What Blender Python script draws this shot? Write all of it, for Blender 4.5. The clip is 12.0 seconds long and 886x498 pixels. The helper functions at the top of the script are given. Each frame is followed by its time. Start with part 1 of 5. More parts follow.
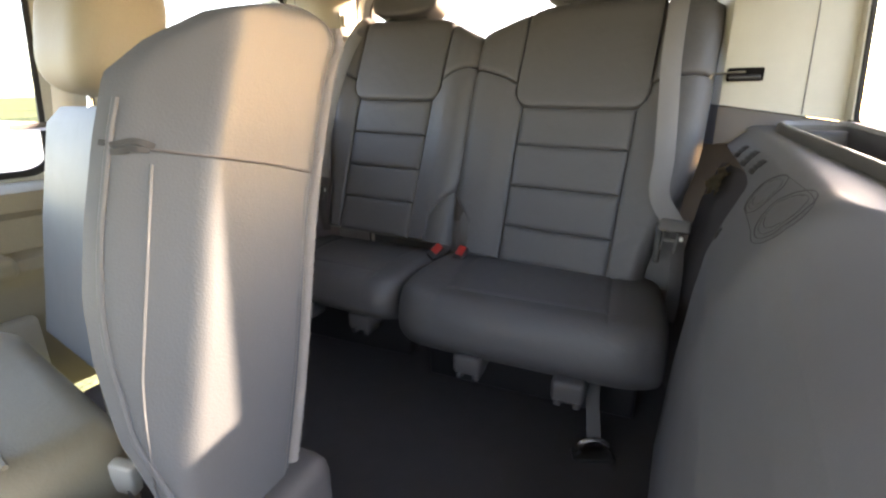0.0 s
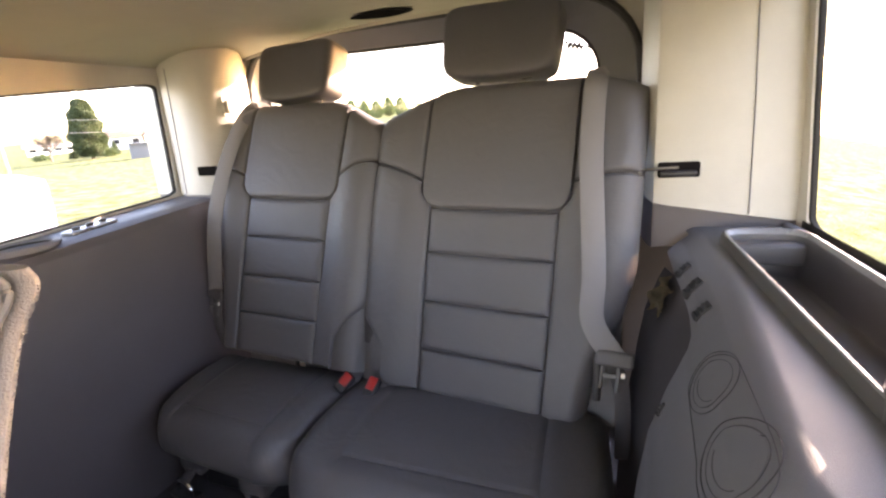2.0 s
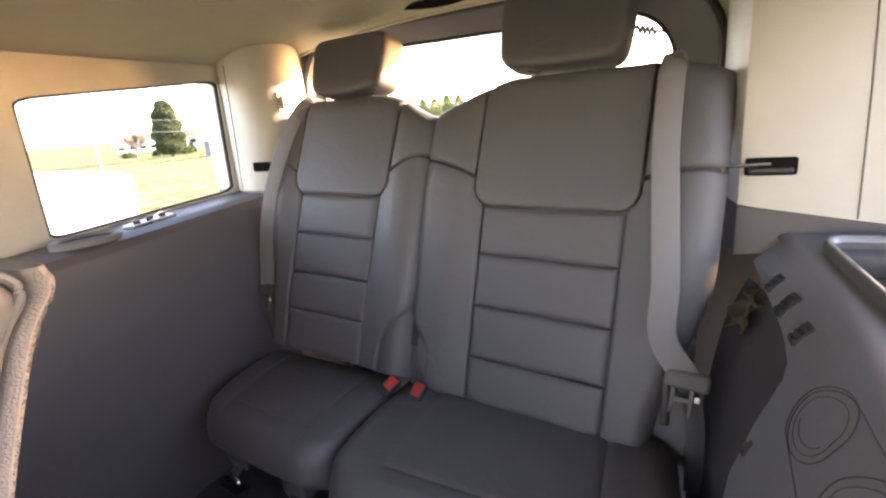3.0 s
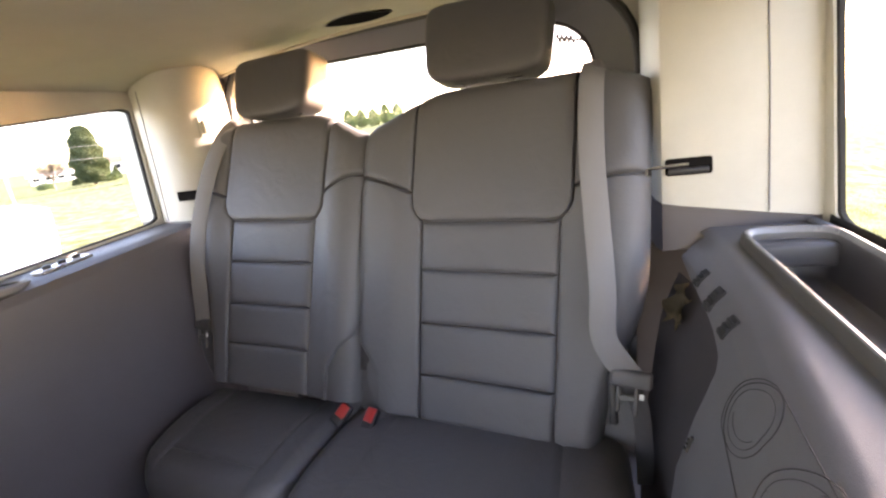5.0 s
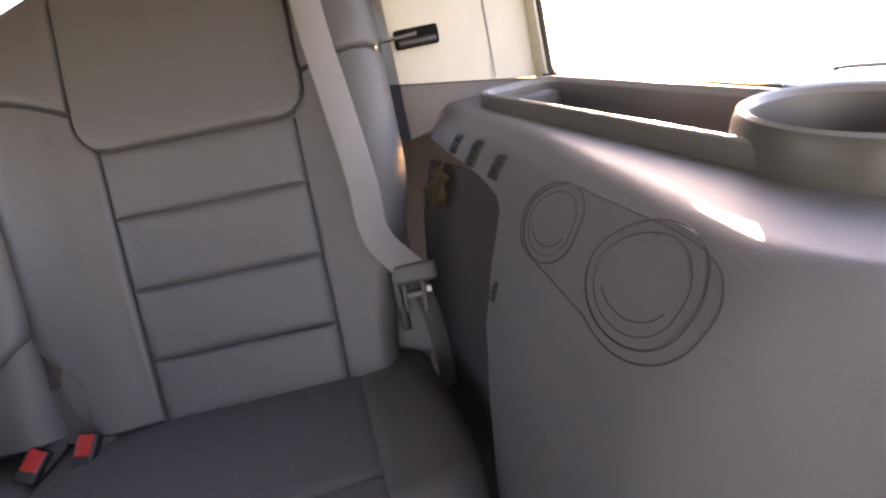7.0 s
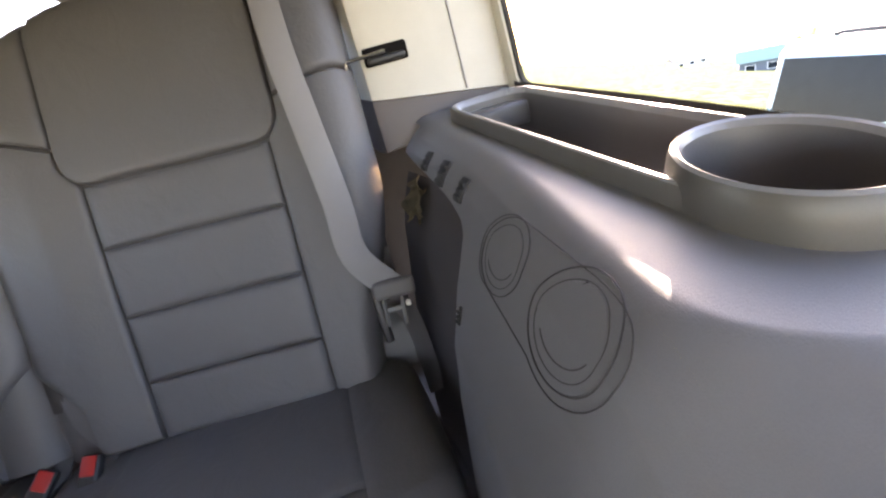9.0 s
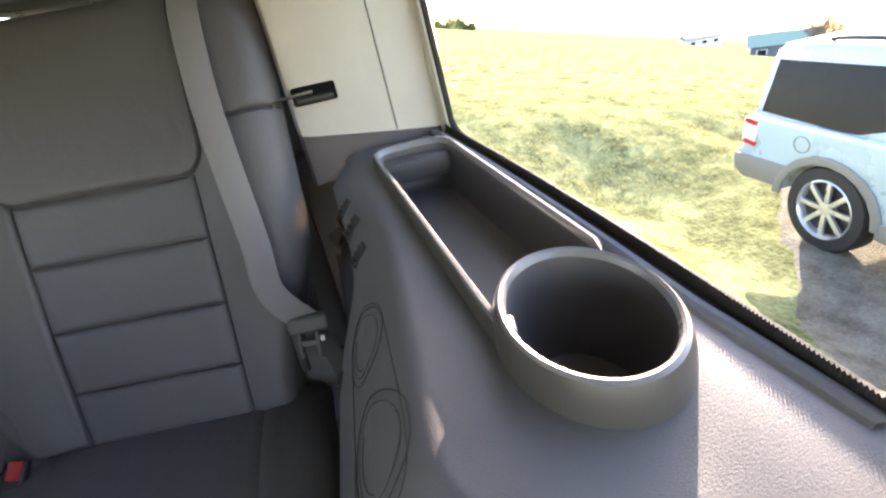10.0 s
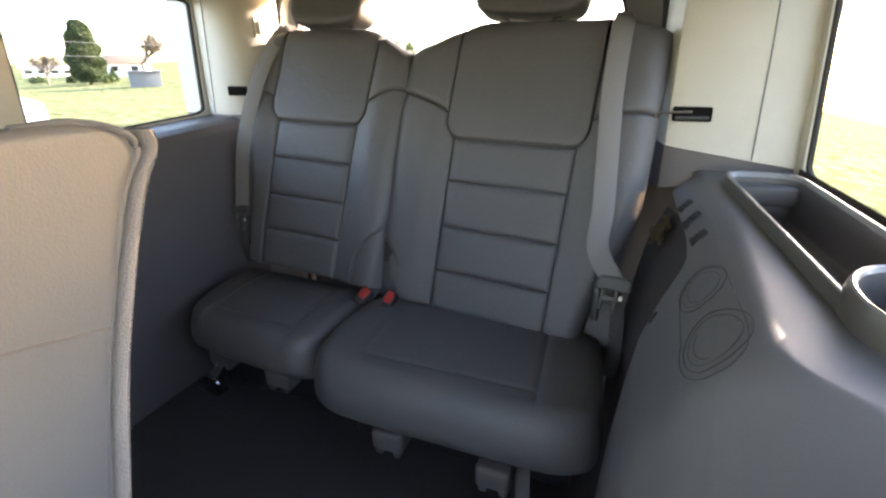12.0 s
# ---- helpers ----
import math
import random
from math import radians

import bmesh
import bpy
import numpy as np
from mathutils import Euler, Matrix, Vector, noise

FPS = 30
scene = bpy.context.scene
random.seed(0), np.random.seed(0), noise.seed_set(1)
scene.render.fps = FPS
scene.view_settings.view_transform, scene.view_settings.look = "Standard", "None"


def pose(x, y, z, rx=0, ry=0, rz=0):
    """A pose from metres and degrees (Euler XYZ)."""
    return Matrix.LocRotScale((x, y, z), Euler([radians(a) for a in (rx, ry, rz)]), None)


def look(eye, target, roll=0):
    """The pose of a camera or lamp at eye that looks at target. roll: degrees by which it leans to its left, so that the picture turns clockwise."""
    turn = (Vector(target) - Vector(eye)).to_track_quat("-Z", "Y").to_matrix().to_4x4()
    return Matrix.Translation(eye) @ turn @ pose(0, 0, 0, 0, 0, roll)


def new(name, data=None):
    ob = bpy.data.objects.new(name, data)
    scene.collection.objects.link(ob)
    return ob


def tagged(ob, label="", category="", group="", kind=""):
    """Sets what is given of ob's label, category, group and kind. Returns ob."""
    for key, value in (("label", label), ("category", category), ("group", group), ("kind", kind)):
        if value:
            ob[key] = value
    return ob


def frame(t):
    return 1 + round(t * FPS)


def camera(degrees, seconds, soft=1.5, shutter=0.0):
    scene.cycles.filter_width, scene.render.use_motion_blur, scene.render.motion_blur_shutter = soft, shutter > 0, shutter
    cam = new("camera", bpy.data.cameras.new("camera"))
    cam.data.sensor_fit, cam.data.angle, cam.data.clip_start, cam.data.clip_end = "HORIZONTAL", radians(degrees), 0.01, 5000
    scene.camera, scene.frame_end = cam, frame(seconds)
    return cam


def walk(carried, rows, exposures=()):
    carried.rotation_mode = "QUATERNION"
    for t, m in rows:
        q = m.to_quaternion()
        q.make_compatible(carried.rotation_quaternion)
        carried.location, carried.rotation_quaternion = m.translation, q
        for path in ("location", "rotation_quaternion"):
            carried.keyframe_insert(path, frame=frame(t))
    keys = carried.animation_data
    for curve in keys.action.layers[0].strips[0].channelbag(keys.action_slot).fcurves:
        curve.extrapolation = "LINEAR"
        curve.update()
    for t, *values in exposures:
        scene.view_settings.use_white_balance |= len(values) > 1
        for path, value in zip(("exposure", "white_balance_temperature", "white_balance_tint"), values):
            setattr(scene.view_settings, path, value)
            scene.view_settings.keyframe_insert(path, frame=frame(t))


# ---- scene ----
# the camera and its way
cam = camera(86.05, 12.0, soft=2.4)
ROWS = [
    (0, 0.5075, 0.5999, 0.8356, 72.42, 0.72, 23.72),
    (0.5, 0.5003, 0.8202, 0.8630, 73.52, 0.36, 22.85),
    (1, 0.5196, 0.9076, 0.9521, 73.41, 0.56, 22.60),
    (1.5, 0.5541, 0.9085, 1.0312, 74.21, 2.03, 21.16),
    (2, 0.5673, 0.9390, 1.0183, 74.50, 4.39, 19.51),
    (2.5, 0.5620, 0.9840, 0.9994, 75.90, 5.84, 21.59),
    (3, 0.5498, 1.0021, 1.0073, 74.78, 4.85, 26.28),
    (5, 0.5625, 1.0286, 1.0226, 74.86, 7.91, 19.18),
    (5.5, 0.5749, 0.9829, 1.0350, 76.89, 7.39, 19.30),
    (6, 0.5725, 1.0242, 0.9883, 74.87, 9.41, 14.94),
    (6.5, 0.5394, 1.1257, 0.8641, 70.68, 13.59, -0.37),
    (7, 0.5087, 1.1333, 0.8413, 68.00, 11.36, -13.91),
    (9, 0.5689, 1.1213, 0.8864, 65.68, 14.06, -14.16),
    (9.5, 0.6441, 1.1327, 0.9368, 62.80, 10.53, -12.95),
    (10, 0.7310, 1.1085, 0.9911, 61.79, 10.33, -13.09),
    (10.5, 0.7210, 1.1434, 1.0172, 62.47, 8.93, -11.91),
    (11, 0.6762, 1.1054, 1.0101, 65.19, 8.25, -6.96),
    (11.5, 0.6070, 0.9855, 0.9492, 67.29, 6.66, 8.56),
    (12, 0.5536, 0.8226, 0.9798, 69.07, 0.48, 20.53),
]
STOPS = [(0.0, 3.62, 7500, 27), (1.0, 4.16, 7600, 35), (2.0, 3.90, 7400, 37), (3.0, 3.82, 7400, 37), (5.0, 4.02, 7300, 36), (6.0, 3.92, 7300, 38), (7.0, 3.90, 7600, 42), (9.0, 3.98, 7200, 33), (9.6, 3.65, 6900, 29), (10.4, 3.2, 6850, 26), (11.0, 2.95, 6850, 29), (11.6, 3.15, 6700, 33), (12.0, 3.52, 6750, 24)]
walk(cam, [(t, pose(x, y, z, rx, ry, rz)) for t, x, y, z, rx, ry, rz in ROWS], STOPS)
# ---- light ----
SUN_AZ, SUN_EL = 37.0, 14.2          # degrees from the tail direction towards the open side
world = bpy.data.worlds.new("sky")
scene.world = world
world.use_nodes = True
sky = world.node_tree.nodes.new("ShaderNodeTexSky")
sky.sky_type, sky.sun_disc = "NISHITA", False
sky.sun_elevation, sky.sun_rotation = radians(SUN_EL), radians(SUN_AZ)
sky.dust_density, sky.air_density = 1.0, 1.0
back = world.node_tree.nodes["Background"]
back.inputs["Strength"].default_value = 0.15
world.node_tree.links.new(sky.outputs[0], back.inputs["Color"])
sun_way = Vector((math.sin(radians(SUN_AZ)) * math.cos(radians(SUN_EL)), math.cos(radians(SUN_AZ)) * math.cos(radians(SUN_EL)), math.sin(radians(SUN_EL))))
sun = new("sun", bpy.data.lights.new("sun", "SUN"))
sun.data.energy, sun.data.angle, sun.data.color = 3.2, radians(0.53), (1.0, 0.91, 0.71)
sun.matrix_world = look(sun_way * 30, (0, 0, 0))


# ---- materials ----
def material(name, base, rough=0.6, metal=0.0, dark=None, scale=8.0, grain=120.0, bump=0.15, depth=0.002, spec=0.5, spread=0.5, stretch=(1, 1, 1), island=0.0):
    """A surface with large soft variation, fine grain in the roughness and a fine relief."""
    m = bpy.data.materials.new(name)
    m.use_nodes = True
    n, l = m.node_tree.nodes, m.node_tree.links
    p = n["Principled BSDF"]
    co = n.new("ShaderNodeTexCoord")
    mp = n.new("ShaderNodeMapping")
    mp.inputs["Scale"].default_value = stretch
    l.new(co.outputs["Object"], mp.inputs["Vector"])
    big = n.new("ShaderNodeTexNoise")
    big.inputs["Scale"].default_value, big.inputs["Detail"].default_value, big.inputs["Roughness"].default_value = scale, 6, 0.62
    fine = n.new("ShaderNodeTexNoise")
    fine.inputs["Scale"].default_value, fine.inputs["Detail"].default_value = grain, 3
    for t in (big, fine):
        l.new(mp.outputs[0], t.inputs["Vector"])
    ramp = n.new("ShaderNodeValToRGB")
    ramp.color_ramp.elements[0].position, ramp.color_ramp.elements[1].position = 0.5 - spread / 2, 0.5 + spread / 2
    dark = dark or tuple(c * 0.82 for c in base)
    ramp.color_ramp.elements[0].color, ramp.color_ramp.elements[1].color = (*dark, 1), (*base, 1)
    mix = n.new("ShaderNodeMath")
    mix.operation = "MULTIPLY_ADD"
    mix.inputs[1].default_value = 0.35
    l.new(fine.outputs["Fac"], mix.inputs[0])
    half = n.new("ShaderNodeMath")
    half.operation = "MULTIPLY_ADD"
    half.inputs[1].default_value, half.inputs[2].default_value = 0.8, -0.075
    l.new(big.outputs["Fac"], half.inputs[0])
    l.new(half.outputs[0], mix.inputs[2])
    if island:
        geo = n.new("ShaderNodeNewGeometry")
        more = n.new("ShaderNodeMath")
        more.operation = "MULTIPLY_ADD"
        more.inputs[1].default_value = island
        l.new(geo.outputs["Random Per Island"], more.inputs[0])
        l.new(mix.outputs[0], more.inputs[2])
        l.new(more.outputs[0], ramp.inputs["Fac"])
    else:
        l.new(mix.outputs[0], ramp.inputs["Fac"])
    l.new(ramp.outputs["Color"], p.inputs["Base Color"])
    rr = n.new("ShaderNodeMapRange")
    rr.inputs["To Min"].default_value, rr.inputs["To Max"].default_value = max(rough - 0.12, 0.02), min(rough + 0.12, 1)
    l.new(big.outputs["Fac"], rr.inputs["Value"])
    l.new(rr.outputs[0], p.inputs["Roughness"])
    p.inputs["Metallic"].default_value, p.inputs["Specular IOR Level"].default_value = metal, spec
    if bump:
        b = n.new("ShaderNodeBump")
        b.inputs["Strength"].default_value, b.inputs["Distance"].default_value = bump, depth
        l.new(fine.outputs["Fac"], b.inputs["Height"])
        l.new(b.outputs[0], p.inputs["Normal"])
    return m


def leather(name, base, rough=0.5, grain=260.0, wrinkle=0.4):
    """Pebbled hide: cells for the pores, a slow swell for the creases."""
    m = material(name, base, rough, scale=5.0, grain=grain, bump=0.0, spread=0.8)
    n, l = m.node_tree.nodes, m.node_tree.links
    co = n["Texture Coordinate"]
    cell = n.new("ShaderNodeTexVoronoi")
    cell.inputs["Scale"].default_value = grain
    crease = n.new("ShaderNodeTexNoise")
    crease.inputs["Scale"].default_value, crease.inputs["Detail"].default_value, crease.inputs["Distortion"].default_value = 14, 4, 1.2
    for t in (cell, crease):
        l.new(co.outputs["Object"], t.inputs["Vector"])
    b1, b2 = n.new("ShaderNodeBump"), n.new("ShaderNodeBump")
    b1.inputs["Strength"].default_value, b1.inputs["Distance"].default_value = wrinkle, 0.004
    b2.inputs["Strength"].default_value, b2.inputs["Distance"].default_value = 0.16, 0.0012
    l.new(crease.outputs["Fac"], b1.inputs["Height"])
    l.new(cell.outputs["Distance"], b2.inputs["Height"])
    l.new(b1.outputs[0], b2.inputs["Normal"])
    l.new(b2.outputs[0], n["Principled BSDF"].inputs["Normal"])
    return m


LEATHER = leather("grey_leather", (0.100, 0.097, 0.101), 0.54, wrinkle=0.6)
LEATHER_PALE = leather("pale_grey_leather", (0.100, 0.107, 0.117), 0.5, 420.0, 0.15)
VINYL = material("grey_vinyl", (0.09, 0.086, 0.088), 0.55, grain=400, bump=0.25)
CARPET = material("charcoal_carpet", (0.085, 0.079, 0.082), 0.95, scale=20, grain=600, bump=0.9, depth=0.006, spec=0.1)
TRIM_DARK = material("charcoal_plastic", (0.185, 0.178, 0.182), 0.58, grain=700, bump=0.3, depth=0.001)
TRIM_PLUM = material("dark_plum_plastic", (0.105, 0.093, 0.098), 0.5, grain=700, bump=0.3, depth=0.001)
TRIM_SLATE = material("slate_plastic", (0.118, 0.124, 0.135), 0.40, grain=900, bump=0.18, depth=0.0012)
TRIM_PANEL = material("slate_grey_plastic", (0.136, 0.134, 0.142), 0.50, grain=760, bump=0.32, depth=0.0011)
TRIM_BEIGE = material("beige_plastic", (0.56, 0.54, 0.475), 0.55, grain=800, bump=0.25, depth=0.0008)
HEADLINER = material("beige_headliner", (0.45, 0.422, 0.335), 0.95, scale=4, grain=900, bump=0.5, depth=0.0015, spec=0.1)
TAN = leather("tan_vinyl", (0.30, 0.26, 0.185), 0.55)
RIM = material("grey_gloss_rim", (0.20, 0.20, 0.21), 0.24, grain=500, bump=0.1, depth=0.0006, spec=0.7)
# matt black that paints the shade inside pockets and slots
SHADE_BLACK = material("opening_shade", (0.012, 0.011, 0.011), 1.0, bump=0.0, spec=0.0)
# dark brown that puts the shade of the hollow and seat gap into colour
SHADE_BROWN = material("dark_brown_shade", (0.080, 0.072, 0.073), 0.95, scale=20, grain=500, bump=0.8, depth=0.004, spec=0.1)
WELL = material("dark_grey_plastic", (0.085, 0.082, 0.085), 0.42, grain=500, bump=0.2, depth=0.001)
RING = material("brown_grey_plastic", (0.085, 0.080, 0.074), 0.36, grain=500, bump=0.15, depth=0.0008)
BLACK = material("black_plastic", (0.018, 0.018, 0.02), 0.45, grain=300, bump=0.2)
RUBBER = material("black_rubber", (0.02, 0.02, 0.021), 0.7, grain=300, bump=0.2)
STEEL = material("dull_steel", (0.10, 0.098, 0.095), 0.45, metal=0.0, grain=200, bump=0.05)
CHROME = material("brushed_chrome", (0.75, 0.75, 0.74), 0.22, metal=1.0, grain=200, bump=0.03)
SILVER = material("silver_plastic", (0.55, 0.55, 0.56), 0.3, metal=0.6, grain=300, bump=0.05)
WEBBING = material("grey_belt_webbing", (0.20, 0.192, 0.19), 0.75, scale=10, grain=900, bump=0.5, depth=0.001, stretch=(1, 1, 0.3))
RED = material("red_plastic", (0.42, 0.025, 0.022), 0.4, grain=200, bump=0.05)
WHITE = material("white_paint", (0.78, 0.78, 0.76), 0.6, grain=100, bump=0.05)


def glass(name, tint=(0.93, 0.96, 0.95)):
    m = bpy.data.materials.new(name)
    m.use_nodes = True
    n, l = m.node_tree.nodes, m.node_tree.links
    n.remove(n["Principled BSDF"])
    clear, gloss, mix, fres = n.new("ShaderNodeBsdfTransparent"), n.new("ShaderNodeBsdfGlossy"), n.new("ShaderNodeMixShader"), n.new("ShaderNodeFresnel")
    clear.inputs["Color"].default_value = (*tint, 1)
    gloss.inputs["Roughness"].default_value = 0.02
    fres.inputs["IOR"].default_value = 1.025
    l.new(fres.outputs[0], mix.inputs["Fac"])
    l.new(clear.outputs[0], mix.inputs[1])
    l.new(gloss.outputs[0], mix.inputs[2])
    l.new(mix.outputs[0], n["Material Output"].inputs["Surface"])
    return m


def thin(m, share=0.45):
    """Lets light through a leaf or blade."""
    n, l = m.node_tree.nodes, m.node_tree.links
    p, out = n["Principled BSDF"], n["Material Output"]
    through_leaf, mix = n.new("ShaderNodeBsdfTranslucent"), n.new("ShaderNodeMixShader")
    mix.inputs[0].default_value = share
    l.new(p.inputs["Base Color"].links[0].from_socket, through_leaf.inputs["Color"])
    l.new(p.outputs[0], mix.inputs[1])
    l.new(through_leaf.outputs[0], mix.inputs[2])
    l.new(mix.outputs[0], out.inputs["Surface"])
    return m


GLASS = glass("window_glass")


# ---- building helpers ----
def part(name, bm, mat, parent=None, label="", smooth=True):
    """Links a bmesh as one mesh object, under a thing or a part if one is given."""
    me = bpy.data.meshes.new(name)
    bmesh.ops.recalc_face_normals(bm, faces=bm.faces)
    bm.to_mesh(me)
    bm.free()
    for f in me.polygons:
        f.use_smooth = smooth
    if smooth:
        me.set_sharp_from_angle(angle=radians(38))
    me.materials.append(mat)
    ob = new(name, me)
    ob.parent = parent
    if label:
        ob["label"] = label
    return ob


def thing(name, label, category, group="", kind="", at=None):
    ob = new(name)
    ob.empty_display_size = 0.05
    if at is not None:
        ob.location = at
    return tagged(ob, label, category, group, kind)


def grid(fn, n, m, close=False):
    """A sheet from fn(u, v), u and v from 0 to 1."""
    bm = bmesh.new()
    vs = [[bm.verts.new(fn(i / n, j / m)) for j in range(m + 1)] for i in range(n if close else n + 1)]
    for i in range(n):
        for j in range(m):
            a, b = vs[i], vs[(i + 1) % len(vs)]
            bm.faces.new((a[j], b[j], b[j + 1], a[j + 1]))
    return bm


def block(x0, x1, y0, y1, z0, z1, r=0.01, seg=3, at=None):
    """A box with rounded edges."""
    bm = bmesh.new()
    bmesh.ops.create_cube(bm, size=1)
    for v in bm.verts:
        v.co = Vector((x0 + (v.co.x + .5) * (x1 - x0), y0 + (v.co.y + .5) * (y1 - y0), z0 + (v.co.z + .5) * (z1 - z0)))
    if r:
        bmesh.ops.bevel(bm, geom=bm.edges[:], offset=r, segments=seg, profile=0.5, affect="EDGES", clamp_overlap=True)
    if at is not None:
        bmesh.ops.transform(bm, matrix=at, verts=bm.verts)
    return bm


def slab(points, way, r=0.004, seg=2):
    """A flat outline (list of places) pushed along way, with rounded edges."""
    bm = bmesh.new()
    way = Vector(way)
    a = [bm.verts.new(p) for p in points]
    b = [bm.verts.new(Vector(p) + way) for p in points]
    bm.faces.new(a)
    bm.faces.new(b[::-1])
    k = len(a)
    for i in range(k):
        bm.faces.new((a[i], b[i], b[(i + 1) % k], a[(i + 1) % k]))
    bmesh.ops.recalc_face_normals(bm, faces=bm.faces)
    if r:
        caps = [e for e in bm.edges if len(e.link_faces) == 2 and any(len(f.verts) == k for f in e.link_faces) and e.calc_face_angle(0) > 0.6]
        bmesh.ops.bevel(bm, geom=caps, offset=r, segments=seg, profile=0.5, affect="EDGES", clamp_overlap=True)
    return bm


def frame_ring(outer, inner, way):
    """A ring between two outlines of as many places each, pushed along way."""
    bm = bmesh.new()
    way, k = Vector(way), len(outer)
    o0, i0 = [bm.verts.new(p) for p in outer], [bm.verts.new(p) for p in inner]
    o1, i1 = [bm.verts.new(Vector(p) + way) for p in outer], [bm.verts.new(Vector(p) + way) for p in inner]
    for j in range(k):
        q = (j + 1) % k
        for a, b in ((o0, i0), (i0, i1), (i1, o1), (o1, o0)):
            bm.faces.new((a[j], a[q], b[q], b[j]))
    return bm


def sweep(points, profile, closed=False):
    """A tube along points; profile: list of (side, up) offsets."""
    bm = bmesh.new()
    pts, rings, k = [Vector(p) for p in points], [], len(points)
    up = Vector((0.013, 0.021, 1)).normalized()
    for i, p in enumerate(pts):
        a = pts[(i - 1) % k] if (closed or i) else p
        b = pts[(i + 1) % k] if (closed or i < k - 1) else p
        t = (b - a).normalized()
        s = t.cross(up).normalized()
        if s.length < 0.5:
            s = Vector((1, 0, 0))
        u = s.cross(t)
        rings.append([bm.verts.new(p + s * x + u * y) for x, y in profile])
    q = len(profile)
    for i in range(k if closed else k - 1):
        for j in range(q):
            a, b = rings[i], rings[(i + 1) % k]
            bm.faces.new((a[j], a[(j + 1) % q], b[(j + 1) % q], b[j]))
    if not closed:
        bm.faces.new(rings[0][::-1])
        bm.faces.new(rings[-1])
    return bm


def circle(r, n=10):
    return [(r * math.cos(2 * math.pi * i / n), r * math.sin(2 * math.pi * i / n)) for i in range(n)]


def smooth_line(points, n=8):
    """A Catmull-Rom line through points."""
    p = [Vector(q) for q in points]
    p = [p[0] * 2 - p[1]] + p + [p[-1] * 2 - p[-2]]
    out = []
    for i in range(1, len(p) - 2):
        for j in range(n):
            t = j / n
            out.append(0.5 * (2 * p[i] + (p[i + 1] - p[i - 1]) * t + (2 * p[i - 1] - 5 * p[i] + 4 * p[i + 1] - p[i + 2]) * t * t + (3 * p[i] - p[i - 1] - 3 * p[i + 1] + p[i + 2]) * t ** 3))
    return out + [p[-2]]


def ribbon(points, width, thick, face):
    """A strap along points whose flat side looks towards face."""
    bm = bmesh.new()
    pts, face, rings = [Vector(p) for p in points], Vector(face), []
    for i, p in enumerate(pts):
        t = (pts[min(i + 1, len(pts) - 1)] - pts[max(i - 1, 0)]).normalized()
        s = t.cross(face).normalized() * width / 2
        nrm = s.cross(t).normalized() * thick / 2
        rings.append([bm.verts.new(p + s * a + nrm * b) for a, b in ((-1, -.4), (-.94, -1), (.94, -1), (1, -.4), (1, .4), (.94, 1), (-.94, 1), (-1, .4))])
    for a, b in zip(rings, rings[1:]):
        for j in range(8):
            bm.faces.new((a[j], a[(j + 1) % 8], b[(j + 1) % 8], b[j]))
    bm.faces.new(rings[0][::-1])
    bm.faces.new(rings[-1])
    return bm


def lathe(profile, n=32, at=None, squash=1.0):
    bm = grid(lambda u, v: (0, 0, 0), n, len(profile) - 1, close=True)
    bm.verts.ensure_lookup_table()
    k = len(profile)
    for i in range(n):
        a = 2 * math.pi * i / n
        for j, (r, z) in enumerate(profile):
            bm.verts[i * k + j].co = Vector((r * math.cos(a), r * math.sin(a) * squash, z))
    if at is not None:
        bmesh.ops.transform(bm, matrix=at, verts=bm.verts)
    return bm


def join(*bms):
    out = bmesh.new()
    for b in bms:
        me = bpy.data.meshes.new("tmp")
        b.to_mesh(me)
        b.free()
        out.from_mesh(me)
        bpy.data.meshes.remove(me)
    return out


def rounded(w, h, r, n=5, cx=0.0, cy=0.0):
    """Outline of a rounded rectangle, counter-clockwise; r: one radius or four (lower right, upper right, upper left, lower left)."""
    r = r if isinstance(r, tuple) else (r,) * 4
    out = []
    for k, (sx, sy) in enumerate(((1, -1), (1, 1), (-1, 1), (-1, -1))):
        for i in range(n + 1):
            a = radians(-90 + 90 * k + 90 * i / n)
            out.append((cx + sx * (w / 2 - r[k]) + r[k] * math.cos(a), cy + sy * (h / 2 - r[k]) + r[k] * math.sin(a)))
    return out


def pillow(place, outline, h, edge, base=0.0, n=7):
    """A padded panel: rings from its outline (a list of (a, b) in the panel's own plane) to its middle, rising by h over the width edge. place(a, b, d) lays it out."""
    bm = bmesh.new()
    cx, cy = sum(p[0] for p in outline) / len(outline), sum(p[1] for p in outline) / len(outline)
    reach = min(math.hypot(p[0] - cx, p[1] - cy) for p in outline)
    steps = [0.0] + [(i / n) ** 1.6 for i in range(1, n + 1)]
    rings = []
    # a skirt under the rim, so that the panel has depth
    rings.append([bm.verts.new(place(a, b, base - h * 0.6)) for a, b in outline])
    for s in steps[:-1]:
        ring = []
        for a, b in outline:
            q = min(s * math.hypot(a - cx, b - cy) / edge, 1)
            ring.append(bm.verts.new(place(a + (cx - a) * s, b + (cy - b) * s, base + h * math.sqrt(max(0, 1 - (1 - q) ** 2)))))
        rings.append(ring)
    k = len(outline)
    for a, b in zip(rings, rings[1:]):
        for j in range(k):
            bm.faces.new((a[j], a[(j + 1) % k], b[(j + 1) % k], b[j]))
    mid = bm.verts.new(place(cx, cy, base + h))
    for j in range(k):
        bm.faces.new((rings[-1][j], rings[-1][(j + 1) % k], mid))
    return bm


